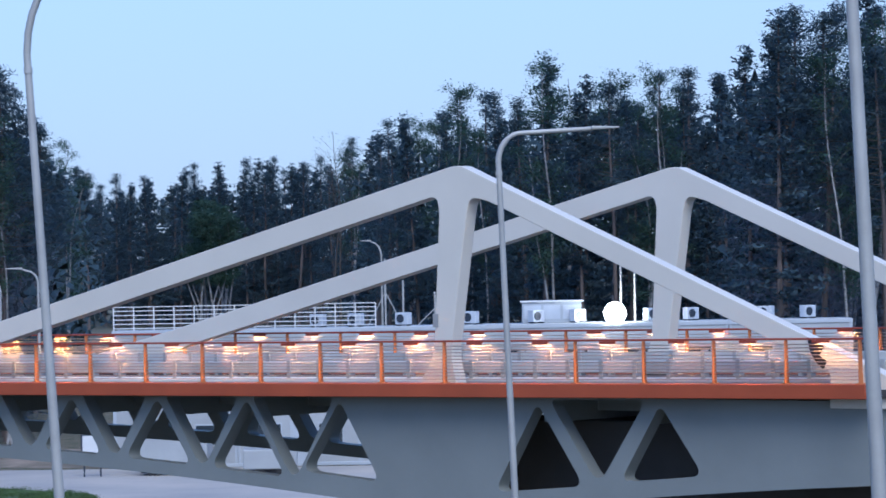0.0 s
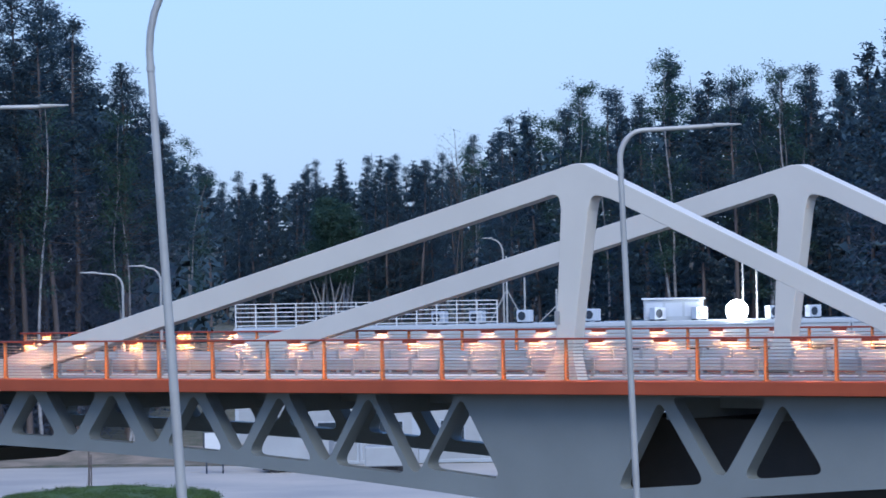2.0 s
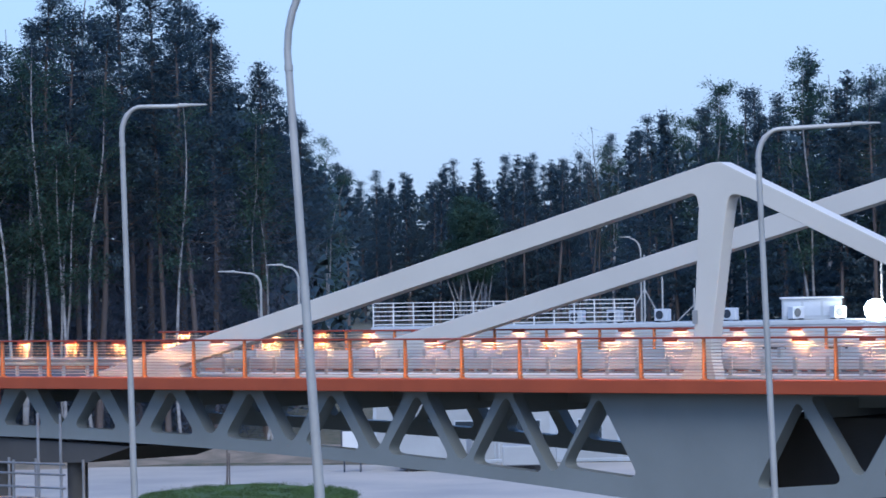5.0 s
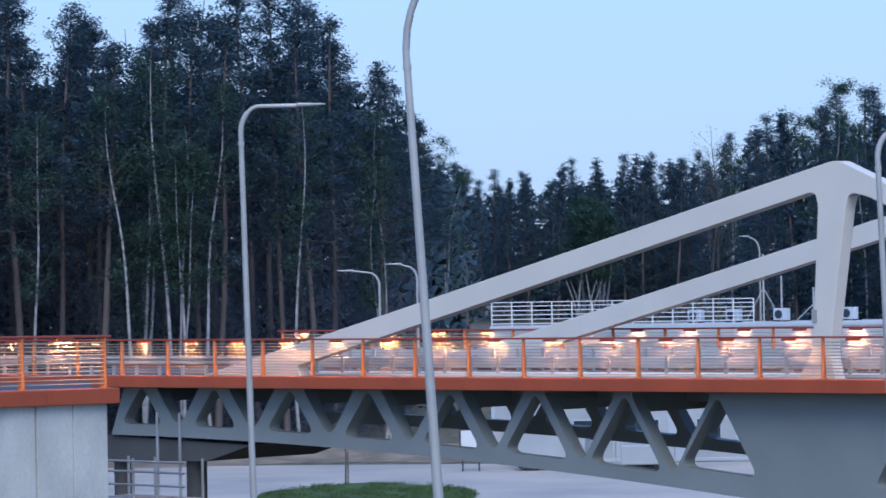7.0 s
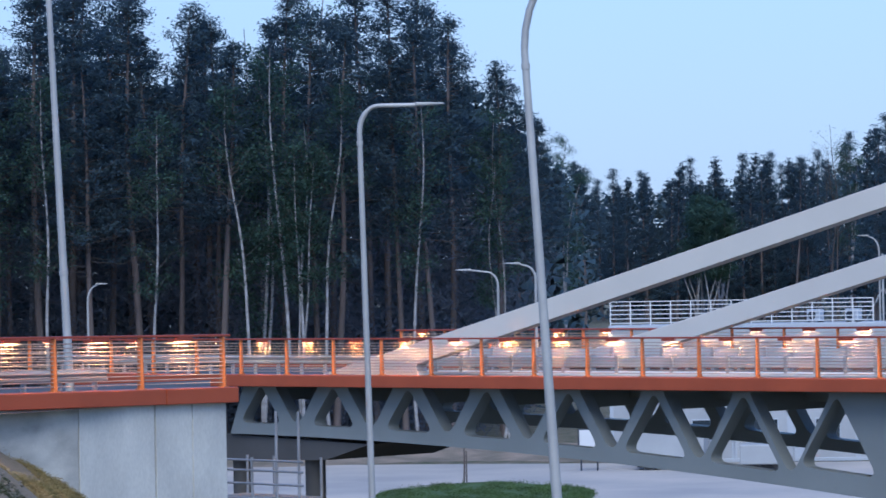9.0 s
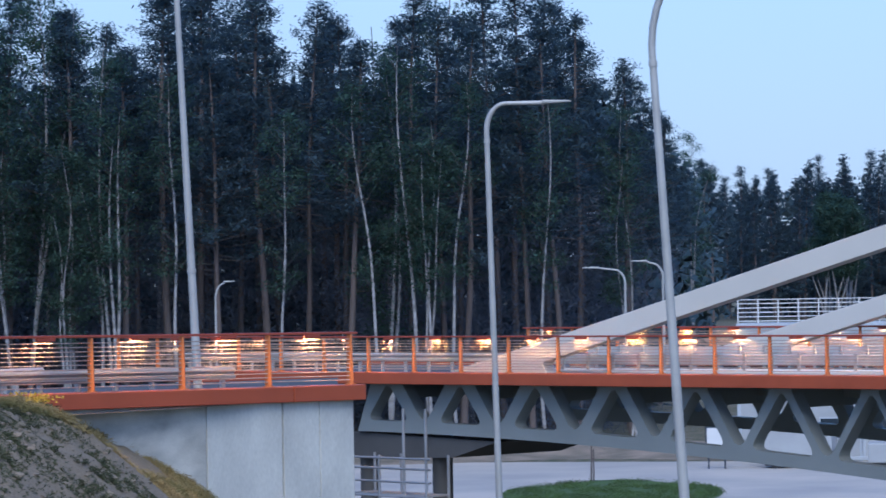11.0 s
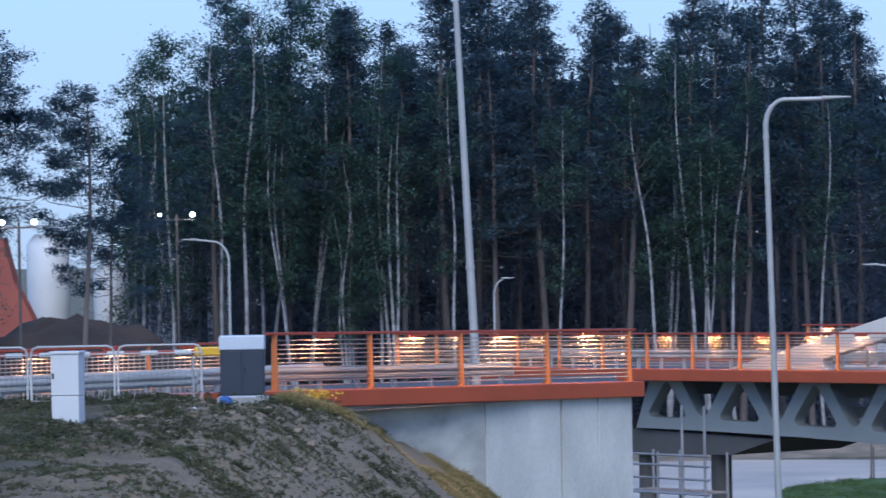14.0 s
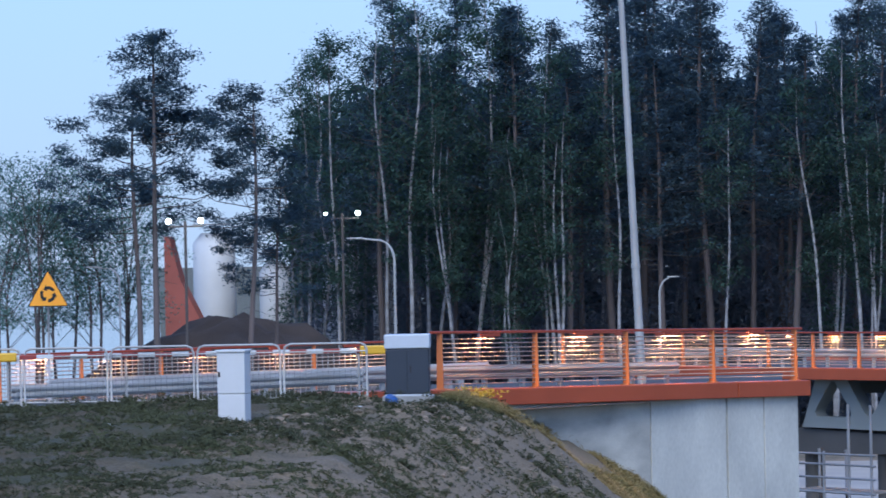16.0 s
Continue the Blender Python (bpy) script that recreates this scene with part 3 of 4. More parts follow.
def striped_barrier(p, q):
    """A red and white board barrier with yellow ends, hung behind the fence."""
    p, q = Vector(p), Vector(q)
    n = 22
    b = thing("barrier_board", Matrix.Translation(p) @ pose(0, 0, 0, 0, 0, math.degrees(math.atan2(q.y - p.y, q.x - p.x))), "red and white striped barrier with yellow ends", "barrier")
    ln = (q - p).length
    for k in range(n):
        part("stripe", box(ln * k / n, -0.05, 1.06, ln * (k + 1) / n - 0.002, 0.05, 1.15, 0.01), RED if k % 2 else CABIN_WHITE, b)
    for x in (0.0, ln):
        part("end_cap", box(x - 0.28, -0.09, 1.02, x + 0.28, 0.09, 1.20, 0.03), YELLOW, b, "yellow end")
    for x in (0.1, ln * 0.33, ln * 0.66, ln - 0.3):
        part("leg", tube([(x, 0, -0.2), (x, 0, 1.06)], 0.025, 8), GALV, b)


striped_barrier((-22.45, 76.5, 7.95), (-15.25, 78.4, 8.0))


def sign():
    s = thing("traffic_sign", pose(-26.23, 93.4, 7.6, 0, 0, 15), "yellow triangular roundabout warning sign on a pole", "traffic sign")
    tri = [(-0.50, 2.26), (0.50, 2.26), (0, 3.16)]
    part("pole", tube([(0, 0.05, -0.2), (0, 0.05, 2.6)], 0.03, 10), GALV, s, smooth=True)
    edge = plate("border", [rounded(tri, 0.06)], -0.012, 0.012, BLACK)
    part("border", edge, BLACK, s)
    k = 0.93
    inner = [(x * k, (z - 2.56) * k + 2.56) for x, z in tri]
    part("face", plate("face", [rounded(inner, 0.05)], -0.016, -0.0135, SIGN_YELLOW), SIGN_YELLOW, s, "yellow face")
    for j in range(3):
        a0 = j * math.tau / 3 + 0.5
        arc = [(0.195 * math.cos(a), 2.56 + 0.195 * math.sin(a)) for a in np.linspace(a0, a0 + 1.3, 9)]
        arc2 = [(0.12 * math.cos(a), 2.56 + 0.12 * math.sin(a)) for a in np.linspace(a0 + 1.3, a0, 9)]
        tip = [(0.235 * math.cos(a0 + 1.3), 2.56 + 0.235 * math.sin(a0 + 1.3)), (0.16 * math.cos(a0 + 1.85), 2.56 + 0.16 * math.sin(a0 + 1.85)), (0.08 * math.cos(a0 + 1.3), 2.56 + 0.08 * math.sin(a0 + 1.3))]
        part("arrow", plate("arrow", [arc + tip + arc2], -0.02, -0.0165, BLACK), BLACK, s, "black bent arrow")


sign()


def rag():
    bm = bmesh.new()
    bmesh.ops.create_icosphere(bm, subdivisions=3, radius=0.13)
    for v in bm.verts:
        v.co *= 1 + 0.5 * noise.noise(v.co * 9)
        v.co.z = max(v.co.z * 0.8, -0.06)
    c = thing("plastic_sheet", pose(-14.48, 76.25, 8.13), "crumpled blue plastic sheet at the cabinet's foot", "sheet")
    part("fold", bm, BLUE, c)


rag()


# ---------------------------------------------------------------- works yard beyond the bridge
def cabin(m):
    c = thing("site_cabin", m, "white two-door site office cabin", "cabin", "stacked site cabins")
    w, d, h = 6.1, 2.6, 3.45
    part("shell", box(0, 0, 0.0, w, d, h, 0.02), CABIN_WALL, c)
    for x in (0.0, w):
        part("corner_post", box(x - 0.09, -0.03, 0, x + 0.09, 0.05, h, 0.01), CABIN_FRAME, c)
    part("roof_edge", box(-0.05, -0.06, h - 0.22, w + 0.05, 0.06, h - 0.02, 0.015), CABIN_FRAME, c)
    part("sill_beam", box(-0.05, -0.05, 0.02, w + 0.05, 0.05, 0.2, 0.015), CABIN_FRAME, c)
    for x in (0.9, 4.0):
        wd = part("window", box(x, -0.03, 1.1, x + 1.3, 0.02, 2.2, 0.01), CABIN_FRAME, c)
        part("pane", box(x + 0.07, -0.04, 1.17, x + 1.23, -0.025, 2.13), GLASS, wd)
    dr = part("door", box(2.6, -0.03, 0.2, 3.5, 0.02, 2.3, 0.01), CABIN_FRAME, c)
    part("handle", box(3.36, -0.07, 1.15, 3.44, -0.03, 1.19), BLACK, dr)
    return c


YARD = pose(2.4, 199.6, 0, 0, 0, -5.5)
one = cabin(YARD)
for k in range(6):
    for s in range(2):
        if k + s:
            copy_thing(one, YARD @ pose(6.2 * k, 0, 3.5 * s))


def aircon(m):
    a = thing("air_conditioner", m, "pale grey outdoor air-conditioning unit on the cabin roof", "air conditioner", "roof air conditioners")
    part("casing", box(-0.38, -0.2, 0.06, 0.38, 0.2, 0.66, 0.02), PALE_GREY, a)
    part("grille", tube([(-0.08, -0.215, 0.36), (-0.08, -0.2, 0.36)], 0.22, 20), DARK_GREY, a, "dark round fan grille")
    for x in (-0.3, 0.3):
        part("foot", box(x - 0.04, -0.22, 0, x + 0.04, 0.22, 0.06), DARK_GREY, a)
    return a


unit = None
for x in (10.3, 12.2, 14.6, 18.0, 21.3, 23.4, 27.1, 29.1, 32.9, 35.0):
    m = YARD @ pose(x, 0.7, 6.96, 0, 0, 38 if int(x) % 2 else -30)
    unit = copy_thing(unit, m) if unit else aircon(m)


def roof_rail(x0, x1):
    g = thing("roof_railing", YARD @ pose(0, 0.35, 6.95), "white steel guard railing on the cabin roof", "railing")
    n = int((x1 - x0) / 0.95)
    for k in range(n + 1):
        x = x0 + (x1 - x0) * k / n
        part("post", box(x - 0.03, -0.03, 0, x + 0.03, 0.03, 1.2), CABIN_WHITE, g)
    for z in (0.12, 0.34, 0.56, 0.78, 1.0, 1.2):
        part("rail", box(x0, -0.02, z - 0.022, x1, 0.02, z + 0.022), CABIN_WHITE, g)


roof_rail(0.0, 13.2)


def rooflight():
    g = thing("roof_hut", YARD @ pose(20.6, 1.0, 6.95), "small glazed white hut on the cabin roof", "hut")
    part("shell", box(0, 0, 0, 3.0, 1.4, 1.05, 0.02), CABIN_FRAME, g)
    for k in range(3):
        part("pane", box(0.1 + 0.98 * k, -0.02, 0.2, 0.95 + 0.98 * k, 0.01, 0.9), PALE_GREY, g)
    part("roof", box(-0.1, -0.1, 1.05, 3.1, 1.5, 1.13, 0.02), CABIN_WHITE, g)


rooflight()


def mast(x, h, flood=False, struts=False):
    g = thing("light_mast" if flood else "mast", YARD @ pose(x, 0.9, 6.95), "slim steel mast with a lit floodlight" if flood else "slim galvanised mast on the cabin roof", "mast")
    part("pole", tube([(0, 0, 0), (0, 0, h)], 0.05, 8), GALV, g)
    if struts:
        for q in (-0.9, 0.9):
            part("strut", tube([(q, 0, 0), (0, 0, h * 0.5)], 0.03, 6), GALV, g)
    if flood:
        bm = bmesh.new()
        bmesh.ops.create_uvsphere(bm, u_segments=20, v_segments=12, radius=0.56, matrix=Matrix.Translation((-0.35, -0.7, 0.45)))
        part("lens", bm, FLOOD, g, "glaring white floodlight", smooth=True)
        part("bracket", box(-0.4, -0.5, 0.40, 0.05, 0.05, 0.5, 0.01), GALV, g)


mast(13.7, 3.4, struts=True)
mast(14.6, 2.3)
mast(16.2, 1.7, struts=True)
mast(25.6, 3.0, flood=True)
mast(26.3, 2.5)


def trailer(x, y, w, h, turn, label):
    t = thing("white_van_box", pose(x, y, 0.0, 0, 0, turn), label, "container")
    part("body", box(0, 0, 0.35, w, 2.4, h, 0.06), CABIN_WALL, t)
    part("chassis", box(0.1, 0.2, 0.15, w - 0.1, 2.2, 0.36), BLACK, t)
    for q in (0.7, w - 0.7):
        part("wheel", tube([(q, 0.05, 0.33), (q, 0.3, 0.33)], 0.33, 18), BLACK, t)


trailer(3.4, 193.0, 3.4, 2.0, -8, "white box trailer parked under the bridge")
trailer(8.4, 190.4, 2.6, 1.3, -4, "low white box trailer parked under the bridge")


def info_board():
    b = thing("notice_board", pose(1.2, 193.5, 0), "white notice board with a dark frame on posts", "notice board")
    part("frame", box(-0.55, -0.04, 0.95, 0.55, 0.04, 2.1, 0.02), DARK_GREY, b)
    part("sheet", box(-0.47, -0.06, 1.03, 0.47, -0.042, 2.02), CABIN_WHITE, b)
    for x in (-0.4, 0.4):
        part("post", tube([(x, 0.02, 0), (x, 0.02, 1.0)], 0.04, 8), DARK_GREY, b)


info_board()


def scaffold():
    s = thing("scaffold", BRIDGE @ pose(1.7, -2.2, 0), "galvanised tube scaffold at the bridge end", "scaffold")
    for x in (-0.1, 1.3, 2.6, 3.75):
        for y in (0, 1.0):
            part("upright", tube([(x, y, 0), (x, y, 5.6 if x in (2.6, 3.75) and y == 0 else 4.0)], 0.05, 8), OLD_TUBE, s)
    for z in (1.0, 2.1, 2.6, 3.1, 3.55, 3.9):
        part("ledger", tube([(-0.3, 0, z), (3.95, 0, z)], 0.04, 8), OLD_TUBE, s)
    part("platform", box(-0.2, 0, 2.62, 3.8, 1.0, 2.68), OLD_TUBE, s)


scaffold()


def site_fence():
    first = None
    for k in range(3):
        m = BRIDGE @ pose(1.4 + 1.5 * k, 13.5, 0)
        if first:
            copy_thing(first, m)
            continue
        g = first = thing("site_fence", m, "white slatted site fence panel under the bridge", "fence", "site fence panels")
        for j in range(9):
            part("slat", box(j * 0.16, 0, 0.0, j * 0.16 + 0.09, 0.03, 1.2), CABIN_WHITE, g)
        for z in (0.25, 1.0):
            part("rail", box(0, 0.03, z, 1.4, 0.06, z + 0.08), CABIN_WHITE, g)


site_fence()


def sapling(x, y, h):
    t = thing("sapling", pose(x, y, 0), "young staked tree with a bare thin stem", "tree")
    part("trunk", tube([(0, 0, 0), (0.03, 0, h * 0.5), (0, 0, h)], [0.05, 0.04, 0.02], 7), PINE_BARK, t)
    part("stake", tube([(0.12, 0, 0), (0.12, 0, h * 0.6)], 0.04, 6), PINE_BARK, t)


sapling(-4.7, 184, 2.6)


# ---------------------------------------------------------------- concrete plant behind the trees
def plant():
    for x, y, r, z1 in ((-53.6, 227, 1.25, 12.4), (-50.6, 230, 0.95, 10.6), (-46.4, 229, 1.1, 12.6), (-44.2, 231, 0.7, 11.2)):
        s = thing("silo", pose(x, y, 0), "white steel cement silo lit by floodlights", "silo", "plant silos")
        part("tank", tube([(0, 0, 3.2), (0, 0, 4.5), (0, 0, z1 - 0.6), (0, 0, z1)], [0.3, r, r, r * 0.6], 24), CABIN_WHITE, s, smooth=True)
        for a in range(4):
            part("leg", tube([(r * 0.85 * math.cos(a * 1.571 + 0.8), r * 0.85 * math.sin(a * 1.571 + 0.8), 0), (r * 0.85 * math.cos(a * 1.571 + 0.8), r * 0.85 * math.sin(a * 1.571 + 0.8), 4.6)], 0.1, 8), GALV, s)
        part("top_rail", tube([(r * math.cos(a * 0.4), r * math.sin(a * 0.4), z1 + 0.5) for a in range(17)], 0.04, 6), GALV, s)
    s = thing("conveyor", pose(-55.3, 222.5, 0), "rusty red steel hopper chute of the plant", "conveyor")
    part("chute", plate("chute", [[(-0.05, 0), (-0.05, 12.2), (0.25, 12.2), (0.9, 9.6), (2.3, 6.8), (2.9, 0)]], -0.6, 0.6, TERRACOTTA), TERRACOTTA, s)
    for x, y, zl, n in ((-44.06, 180.8, 12.7, 0.78), (-41.2, 203.9, 13.15, 0.87)):
        s = thing("floodlight_mast", pose(x, y, 0), "steel mast with two lit floodlights", "mast", "floodlight masts")
        part("pole", tube([(0, 0, 0), (0, 0, zl)], 0.07, 8), TWIG, s)
        part("crossbar", box(-n - 0.05, -0.04, zl - 0.30, n + 0.05, 0.04, zl - 0.22), TWIG, s)
        for q in (-n, n):
            bm = bmesh.new()
            bmesh.ops.create_uvsphere(bm, u_segments=14, v_segments=8, radius=0.125 if x < -42 or q > 0 else 0.08, matrix=Matrix.Translation((q, -0.15, zl)))
            part("lens", bm, FLOOD, s, "lit floodlight", smooth=True)
    bm = bmesh.new()
    rings = []
    for j in range(14):
        rr = 20 * (1 - j / 13.5)
        rings.append([bm.verts.new(((rr * math.cos(a) * 0.72), rr * math.sin(a) * 0.6, 7.7 * (1 - (1 - j / 13.5) ** 1.6) + 0.7 * noise.noise(Vector((rr * math.cos(a) * 0.3, rr * math.sin(a) * 0.3, j * 0.2))) + 0.5 * noise.noise(Vector((rr * math.cos(a) * 0.9, rr * math.sin(a) * 0.9, 4))))) for a in [k * math.tau / 40 for k in range(40)]])
    for a, b in zip(rings, rings[1:]):
        for k in range(40):
            bm.faces.new((a[k], a[(k + 1) % 40], b[(k + 1) % 40], b[k]))
    bm.faces.new(rings[-1])
    h = tagged(part("soil_mound", bm, SOIL, smooth=True), "dark heap of dug soil", "soil heap")
    h.location = (-47.2, 205, 0)


plant()


# ---------------------------------------------------------------- trees
def foliage(name, centres, radius, count, long, wide, material, rng, droop=0.0, rounding=False):
    """Many small leaf blades scattered round the given centres."""
    c = heart = np.repeat(np.asarray(centres), count, axis=0)
    n = len(c)
    c = c + rng.normal(0, radius, (n, 3)) * np.array([1, 1, 0.6])
    a = rng.normal(0, 1, (n, 3))
    a[:, 2] = a[:, 2] * 0.7 - droop
    a /= np.linalg.norm(a, axis=1)[:, None]
    b = np.cross(a, rng.normal(0, 1, (n, 3)))
    b /= np.linalg.norm(b, axis=1)[:, None]
    s = rng.uniform(0.6, 1.3, (n, 1))
    v = np.stack([c - a * long * s + b * wide * s, c + a * long * s, c - a * long * s - b * wide * s], axis=1).reshape(-1, 3)
    me = bpy.data.meshes.new(name)
    me.from_pydata(v.tolist(), [], np.arange(n * 3).reshape(-1, 3).tolist())
    me.materials.append(material)
    if rounding:
        # the blades of a clump are shaded together, as a soft mass
        out = (c - heart) * 1.6 / radius * 0.5 + c * np.array([0.25, 0.25, 0]) + b * 0.5 + np.array([0, 0, 0.35])
        out /= np.linalg.norm(out, axis=1)[:, None]
        me.normals_split_custom_set_from_vertices(np.repeat(out, 3, axis=0).tolist())
    return me


def pine(seed, h, low=0.5, spread=2.4, full=1.0, blades=30, size=1.0, puffs=0):
    rng = np.random.default_rng(seed)
    t = thing("pine_tree", pose(0, 0, 0), "tall dark pine with a bare reddish trunk", "tree", "forest trees")
    bend = rng.normal(0, 0.25, (2,))
    line = lambda u: Vector((bend[0] * math.sin(u * 2.5) + 0.1 * math.sin(u * 9 + seed), bend[1] * math.sin(u * 2.2), u * h))
    us = np.linspace(0, 1, 12)
    twigs = bmesh.new()
    bm = tube([line(u) for u in us], [0.175 * (1 - u) ** 0.75 + 0.025 for u in us], 8)
    centres = []
    for k in range(int(58 * full)):
        u = low + (0.985 - low) * (k / (58 * full)) ** 0.9
        w = (u - low) / (1 - low)
        ln = spread * (0.45 + 0.75 * math.sin(min(1, w * 1.25 + 0.25) * math.pi) ** 0.8) * (1 - 0.62 * w ** 2.5) * rng.uniform(0.55, 1.15)
        a = rng.uniform(0, math.tau)
        p = line(u)
        lift = rng.uniform(0.0, 0.45) + 0.25 * w
        q = p + Vector((math.cos(a), math.sin(a), lift)) * ln
        mid = (p + q) / 2 + Vector((0, 0, -0.12 * ln))
        tube([p, mid, q], [0.036, 0.022, 0.008], 4, twigs, cap=False)
        for s in ((0.45, 0.7, 0.88, 1.0) if ln > 1.2 else (0.6, 1.0)):
            d = p.lerp(q, s) + Vector(rng.normal(0, 0.22, 3).tolist())
            if not puffs or s > 0.6:
                centres.append(tuple(d))
        for j in range(puffs):
            centres.append(tuple(q + Vector((rng.normal(0, 0.55), rng.normal(0, 0.55), rng.normal(0.1, 0.22)))))
    for k in range(9):
        u = rng.uniform(low * 0.4, low)
        a, p = rng.uniform(0, math.tau), line(u)
        tube([p, p + Vector((math.cos(a), math.sin(a), rng.uniform(-0.3, 0.2))) * rng.uniform(0.4, 1.3)], [0.022, 0.006], 4, twigs, cap=False)
    for j in range(6):
        centres.append(tuple(line(0.97 + 0.006 * j)))
    for f in twigs.faces:
        f.material_index = 1
    stem = part("trunk", join(bm, twigs), PINE_BARK, t, smooth=True)
    stem.data.materials.append(TWIG)
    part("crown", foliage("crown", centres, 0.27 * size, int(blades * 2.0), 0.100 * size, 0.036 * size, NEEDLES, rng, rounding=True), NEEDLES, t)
    return t


def spruce(seed, h):
    rng = np.random.default_rng(seed)
    t = thing("spruce_tree", pose(0, 0, 0), "pointed dark green spruce at the wood's edge", "tree", "forest trees")
    bm = tube([(0, 0, 0), (0, 0, h)], [0.2, 0.02], 7)
    centres = []
    for k in range(90):
        u = 0.18 + 0.8 * k / 90
        ln = 3.0 * (1 - u) ** 0.8 * rng.uniform(0.7, 1.1) + 0.15
        a = rng.uniform(0, math.tau)
        q = Vector((math.cos(a) * ln, math.sin(a) * ln, u * h - 0.1 * ln + 0.25))
        tube([(0, 0, u * h), q], [0.03, 0.008], 3, bm, cap=False)
        for s in np.linspace(0.3, 1, max(2, int(ln / 0.5))):
            centres.append(tuple(Vector((0, 0, u * h)).lerp(q, s)))
    centres.append((0, 0, h))
    part("trunk", bm, PINE_BARK, t)
    part("crown", foliage("crown", centres, 0.2, 22, 0.17, 0.07, NEEDLES, rng, 0.3, True), NEEDLES, t)
    return t


def birch(seed, h, low=0.35, leaf=None, thin=1.0, spread=1.7, bark=None, stems=0, label="slender birch with a white trunk and loose green crown"):
    rng = np.random.default_rng(seed)
    t = thing("birch_tree", pose(0, 0, 0), label, "tree", "forest trees")
    bm, twigs = bmesh.new(), bmesh.new()
    centres = []
    stems = stems or int(rng.integers(1, 4))
    for s in range(stems):
        a = rng.uniform(0, math.tau)
        out = 0.0 if s == 0 else rng.uniform(0.8, 1.8)
        hh = h * (1 if s == 0 else rng.uniform(0.7, 0.95))
        wob = rng.uniform(0, 6)
        line = lambda u: Vector((math.cos(a) * out * u ** 1.5 + 0.38 * math.sin(u * 4.5 + wob) + 0.10 * math.sin(u * 13 + wob), math.sin(a) * out * u ** 1.5 + 0.3 * math.sin(u * 5 + wob), u * hh))
        us = np.linspace(0, 1, 18)
        tube([line(u) for u in us], [0.10 * (1 - u) ** 0.8 + 0.015 for u in us], 7, bm)
        for k in range(int(34 / (1 + 0.35 * s))):
            u = low + (0.98 - low) * rng.uniform(0, 1)
            w = (u - low) / (1 - low)
            ln = spread * (0.5 + 0.8 * math.sin(math.pi * (0.2 + 0.75 * w))) * rng.uniform(0.4, 1.1)
            b, p = rng.uniform(0, math.tau), line(u)
            q = p + Vector((math.cos(b) * 0.75, math.sin(b) * 0.75, 0.75)) * ln
            e = q + Vector((math.cos(b) * 0.3, math.sin(b) * 0.3, -0.5)) * ln * 0.5
            tube([p, q, e], [0.022, 0.010, 0.005], 3, twigs, cap=False)
            for f in (0.5, 0.8, 1.0):
                centres.append(tuple(p.lerp(q, f)))
            centres.append(tuple(e))
    for f in twigs.faces:
        f.material_index = 1
    stem = part("trunk", join(bm, twigs), bark or BIRCH_BARK, t, smooth=True)
    stem.data.materials.append(TWIG)
    part("crown", foliage("crown", centres, 0.30, max(3, int(40 * thin)), 0.065, 0.045, leaf or LEAVES, rng, 0.4, True), leaf or LEAVES, t)
    return t


# outline of the woods: bearing in degrees, distance of the front trees, height of their tops
EDGE = [(-12.0, 215, 21.0), (-11.2, 215, 24.0), (-10.7, 215, 24.6), (-9.4, 215, 26.0), (-8.5, 215, 24.8), (-6.8, 215, 26.2), (-5.4, 215, 26.2), (-4.2, 215, 24.8), (-3.2, 215, 25.8), (-2.2, 216, 25.2),
        (-1.35, 218, 24.0), (-0.72, 228, 20.8), (-0.29, 300, 21.0), (0.12, 420, 21.5), (0.5, 560, 20.4), (1.3, 560, 21.0), (2.8, 560, 22.6), (3.65, 560, 22.6), (4.1, 520, 23.0), (4.8, 420, 23.6),
        (5.3, 370, 23.8), (6.4, 365, 24.2), (6.95, 310, 24.9), (7.3, 310, 23.0), (7.65, 310, 24.3), (8.2, 310, 23.2), (9.0, 310, 24.4), (9.7, 310, 23.0), (9.95, 225, 23.4), (10.6, 225, 24.0), (11.5, 225, 25.5), (12.6, 225, 25.5)]


def edge(b):
    for (b0, d0, h0), (b1, d1, h1) in zip(EDGE, EDGE[1:]):
        if b0 <= b <= b1:
            u = (b - b0) / (b1 - b0)
            return d0 + (d1 - d0) * u, h0 + (h1 - h0) * u
    return EDGE[-1][1:] if b > 0 else EDGE[0][1:]


def stand(b, d):
    a = radians(b)
    return d * math.sin(a), d * math.cos(a)


